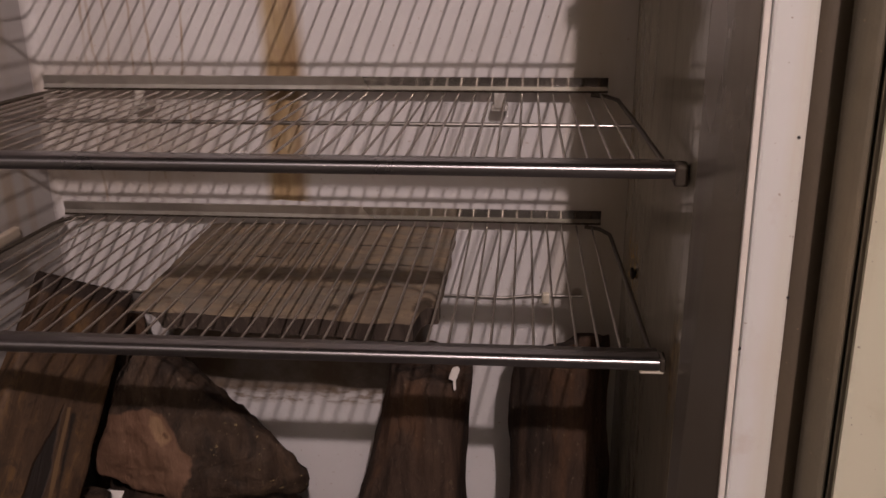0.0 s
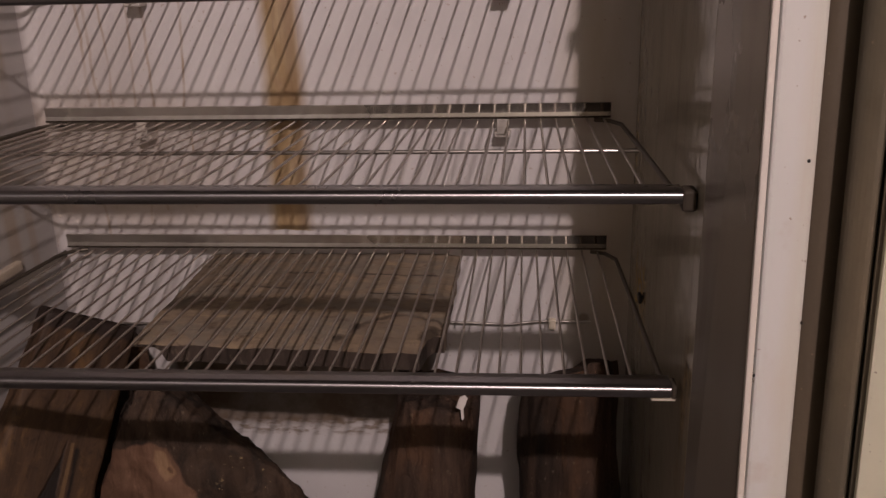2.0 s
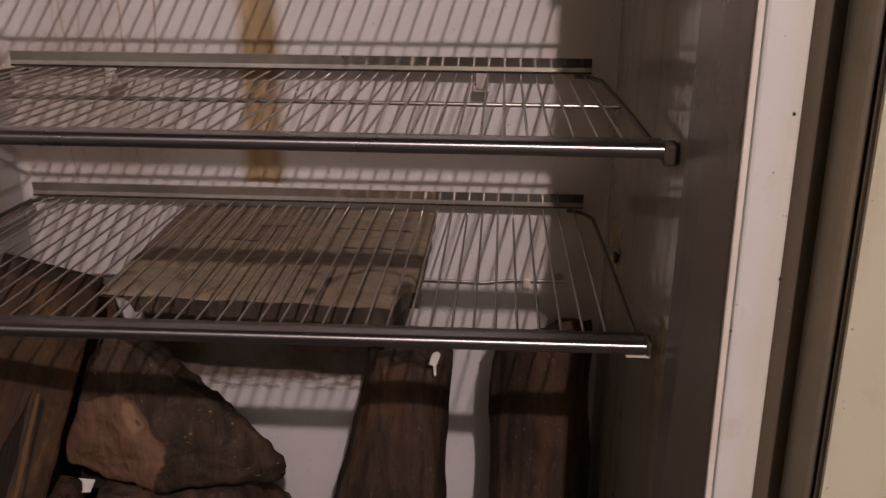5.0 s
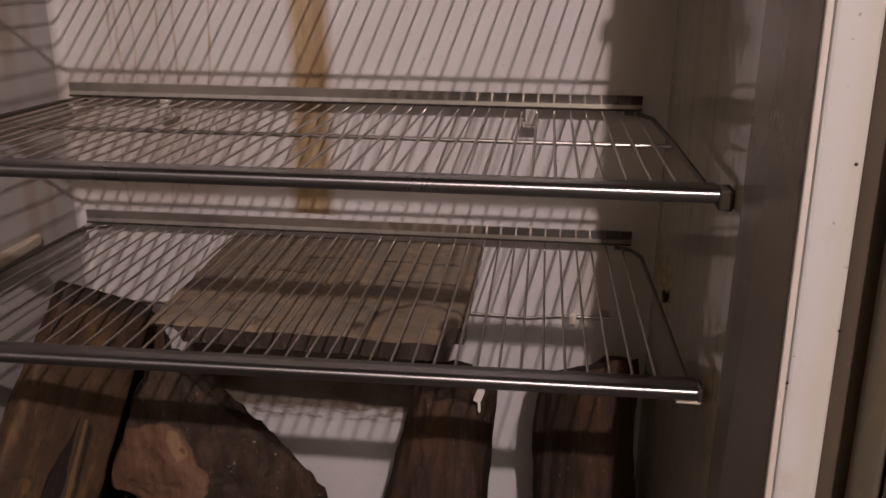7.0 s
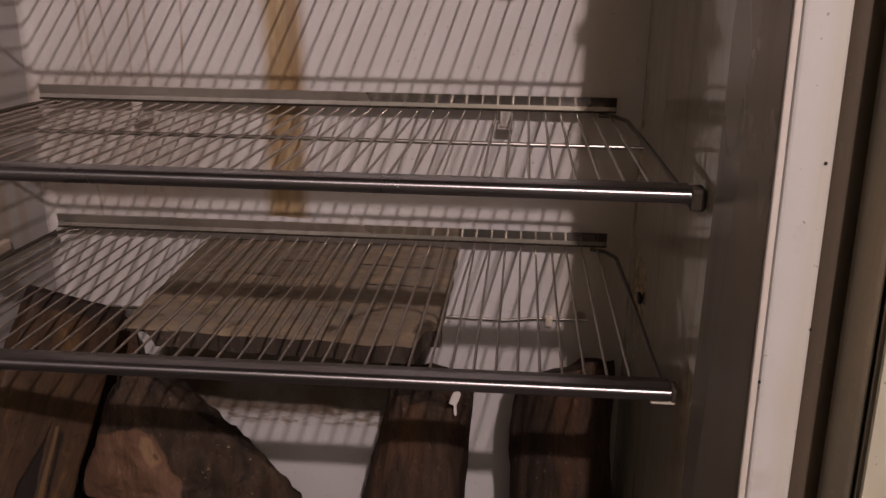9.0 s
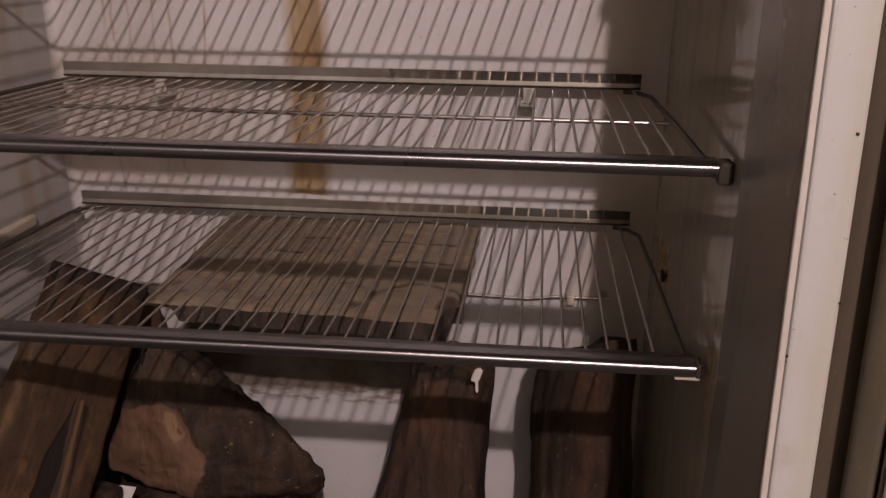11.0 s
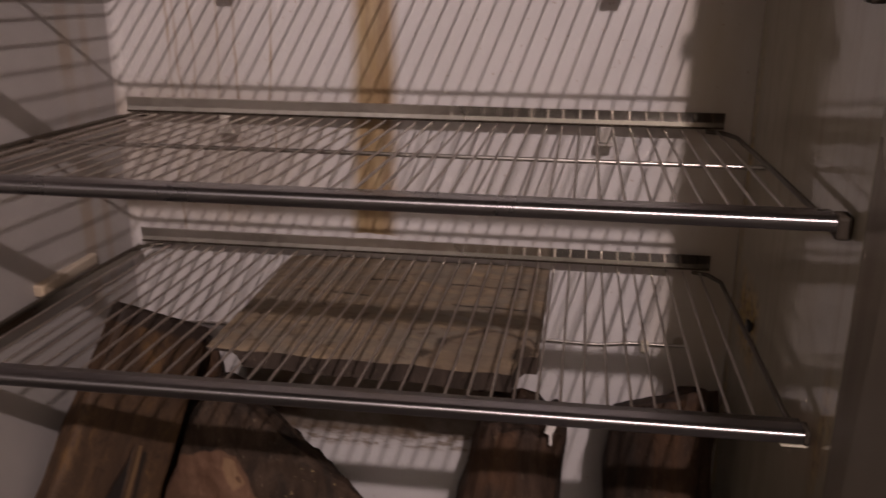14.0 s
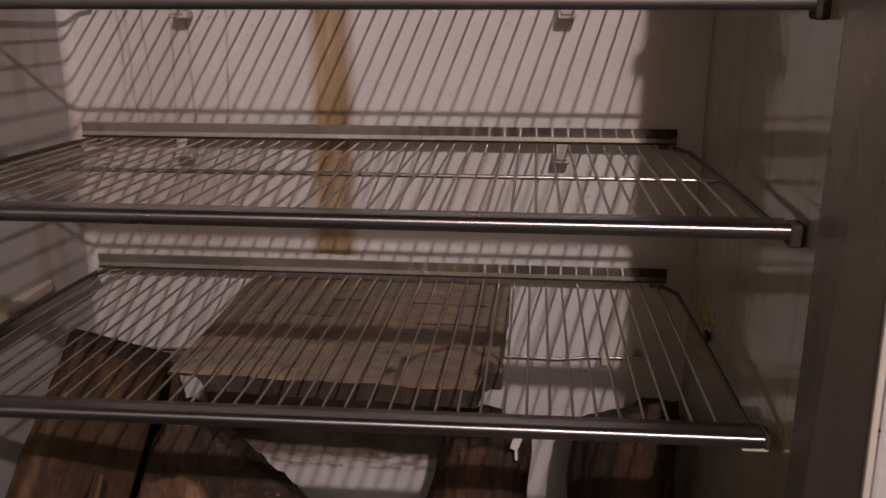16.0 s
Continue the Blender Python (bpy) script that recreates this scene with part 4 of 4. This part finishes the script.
hull_chunk("split_log", "short dark log chunk with a reddish split face", [
    (-0.426, 1.076, 0.671), (-0.387, 1.071, 0.648), (-0.470, 1.081, 0.567), (-0.348, 1.056, 0.567), (-0.348, 1.061, 0.521), (-0.470, 1.087, 0.544),
    (-0.407, 1.092, 0.723), (-0.385, 1.092, 0.731), (-0.331, 1.087, 0.694), (-0.261, 1.087, 0.629), (-0.207, 1.087, 0.591), (-0.178, 1.092, 0.549), (-0.193, 1.102, 0.521),
    (-0.421, 1.175, 0.702), (-0.400, 1.175, 0.712), (-0.261, 1.164, 0.578), (-0.457, 1.175, 0.521), (-0.250, 1.164, 0.510)],
    [SPLIT_LOG], 2, 0.006)
hull_chunk("log_chunk", "dark log chunk lying under the split log", [
    (-0.426, 1.019, 0.352), (-0.219, 1.030, 0.352), (-0.447, 1.237, 0.352), (-0.188, 1.237, 0.352),
    (-0.436, 1.071, 0.505), (-0.250, 1.102, 0.505), (-0.436, 1.195, 0.505), (-0.271, 1.195, 0.500)], [BARK_WARM, SPLIT], 5, 0.006)
# added dark chunk: makes the shaded gap between the logs read black
hull_chunk("log_chunk", "dark log added to fill the shaded gap behind the split log", [
    (-0.545, 1.195, 0.352), (-0.405, 1.195, 0.352), (-0.545, 1.262, 0.352), (-0.440, 1.262, 0.352),
    (-0.530, 1.200, 0.735), (-0.426, 1.195, 0.730), (-0.530, 1.258, 0.735), (-0.468, 1.250, 0.735)], [BARK], 9, 0.004)
hull_chunk("log_chunk", "dark log chunk standing under the squared timber", [
    (-0.555, 0.93, 0.352), (-0.44, 0.93, 0.352), (-0.555, 1.09, 0.352), (-0.44, 1.09, 0.352),
    (-0.555, 0.94, 0.540), (-0.45, 0.94, 0.528), (-0.555, 1.08, 0.540), (-0.45, 1.08, 0.528)], [BARK, SPLIT], 6, 0.004)
log3 = rough_log("bark_log", "dark upright log with rough bark", (-0.075, 1.130, 0.352), (-0.026, 1.135, 0.703), 0.098, 0.105, [BARK_WARM, BARK], 8, 0.85, 1.70, 0.006, 0.008, 0.009)
rough_log("bark_log", "dark upright log with furrowed bark beside the side panel", (0.143, 1.170, 0.352), (0.135, 1.174, 0.707), 0.114, 0.110, [BARK, BARK], 11, 0.8, 1.25, 0.006, 0.006, 0.003,
          top=lambda x, y: (0.046 if x > 0.157 else 0.018 + 0.24 * (x - 0.08)) - 0.45 * (y - 1.12))

bm = bmesh.new()
box(bm, -0.464, -0.440, 1.076, 1.094, 0.507, 0.509, 0.0006, 1)
for v in bm.verts:
    v.co.z += 0.35 * (v.co.y - 1.076) + 0.003 * noise.noise(v.co * 90)
tagged(part("pale_scrap", bm, PALE), "small crumpled white scrap lying between the logs", "paper")
bm = bmesh.new()
for y in (1.0705, 1.0722):
    ring = [bm.verts.new((x, y + 0.04 * (0.729 - z), z)) for x, z in ((0.0010, 0.7155), (0.0030, 0.7225), (0.0060, 0.7300), (0.0120, 0.7325), (0.0150, 0.7285), (0.0118, 0.7180), (0.0098, 0.7140), (0.0102, 0.7010), (0.0085, 0.6990), (0.0070, 0.7010), (0.0066, 0.7130))]
    bm.faces.new(ring)
    if y > 1.071:
        for i in range(len(ring)):
            bm.faces.new((first_ring[i], first_ring[i - 1], ring[i - 1], ring[i]))
    first_ring = ring
tagged(part("pale_piece", bm, PALE, log3), "small pale torn piece on the front of the log")

# the weathered slab under the lower shelf: its rear edge on the back panel, sloping down to the front
bm = bmesh.new()
NX, NY, TH = 60, 50, 0.023
SX0, SX1, SY1, SZ, SLOPE = -0.344, -0.006, 1.266, 0.839, 0.10
FLARE = 0.0595                    # the slab is this much wider at its front edge
face_map = bm.loops.layers.uv.new("surface")
grid, flat = {}, {}
for k, up in enumerate((0, 1)):
    for i in range(NX + 1):
        for j in range(NY + 1):
            fx, fy = i / NX, j / NY
            y0 = 0.981 - 0.013 * fx + 0.036 * min(1.0, max(0.0, (fx - 0.935) / 0.02)) + 0.004 * noise.noise(Vector((fx * 7, 2, 0)))
            x, y = SX0 + (SX1 - SX0) * fx, y0 + (SY1 - y0) * fy
            x += (0.003 * noise.noise(Vector((y * 25, 5, i)))) * (1 if i in (0, NX) else 0)
            wide = 1 + FLARE * (1 - fy)
            py = 0.16 + (y - 0.16) * wide
            p = Vector((0.05 + (x - 0.05) * wide, py, SZ - SLOPE * (SY1 - py)))
            edge = min(1, 12 * min(fx, 1 - fx, fy))
            p.z += 0.0012 * noise.noise(Vector((x * 30, y * 60, 1))) - 0.003 * (1 - edge) ** 2 if up else -0.006 - (TH - 0.006) * min(1.0, max(0.0, (fx - 0.095) / 0.02))
            grid[k, i, j] = bm.verts.new(p)
            flat[grid[k, i, j]] = (x, y)
for k in (0, 1):
    for i in range(NX):
        for j in range(NY):
            bm.faces.new((grid[k, i, j], grid[k, i + 1, j], grid[k, i + 1, j + 1], grid[k, i, j + 1]))
for j in range(NY):
    for i in (0, NX):
        bm.faces.new((grid[0, i, j], grid[0, i, j + 1], grid[1, i, j + 1], grid[1, i, j]))
for i in range(NX):
    bm.faces.new((grid[0, i, NY], grid[0, i + 1, NY], grid[1, i + 1, NY], grid[1, i, NY]))
    bm.faces.new((grid[0, i, 0], grid[0, i + 1, 0], grid[1, i + 1, 0], grid[1, i, 0])).material_index = 1
for fc in bm.faces:
    for lp in fc.loops:
        lp[face_map].uv = flat[lp.vert]
tagged(part("wooden_slab", bm, [SLAB, EDGE_DARK]), "weathered pale brown wooden slab with dark front edge sloping under the wire shelf", "board")

# ceiling bulb that lights the place
lamp = thing("ceiling_lamp", "plain bulb holder on the room ceiling", "lamp", (LAMP.x, LAMP.y, 3.30))
bm = bmesh.new()
bmesh.ops.create_cone(bm, cap_ends=True, segments=24, radius1=0.03, radius2=0.05, depth=0.10)
bmesh.ops.translate(bm, verts=bm.verts, vec=(0, 0, -0.05))
part("bulb_holder", bm, PLASTIC, lamp)
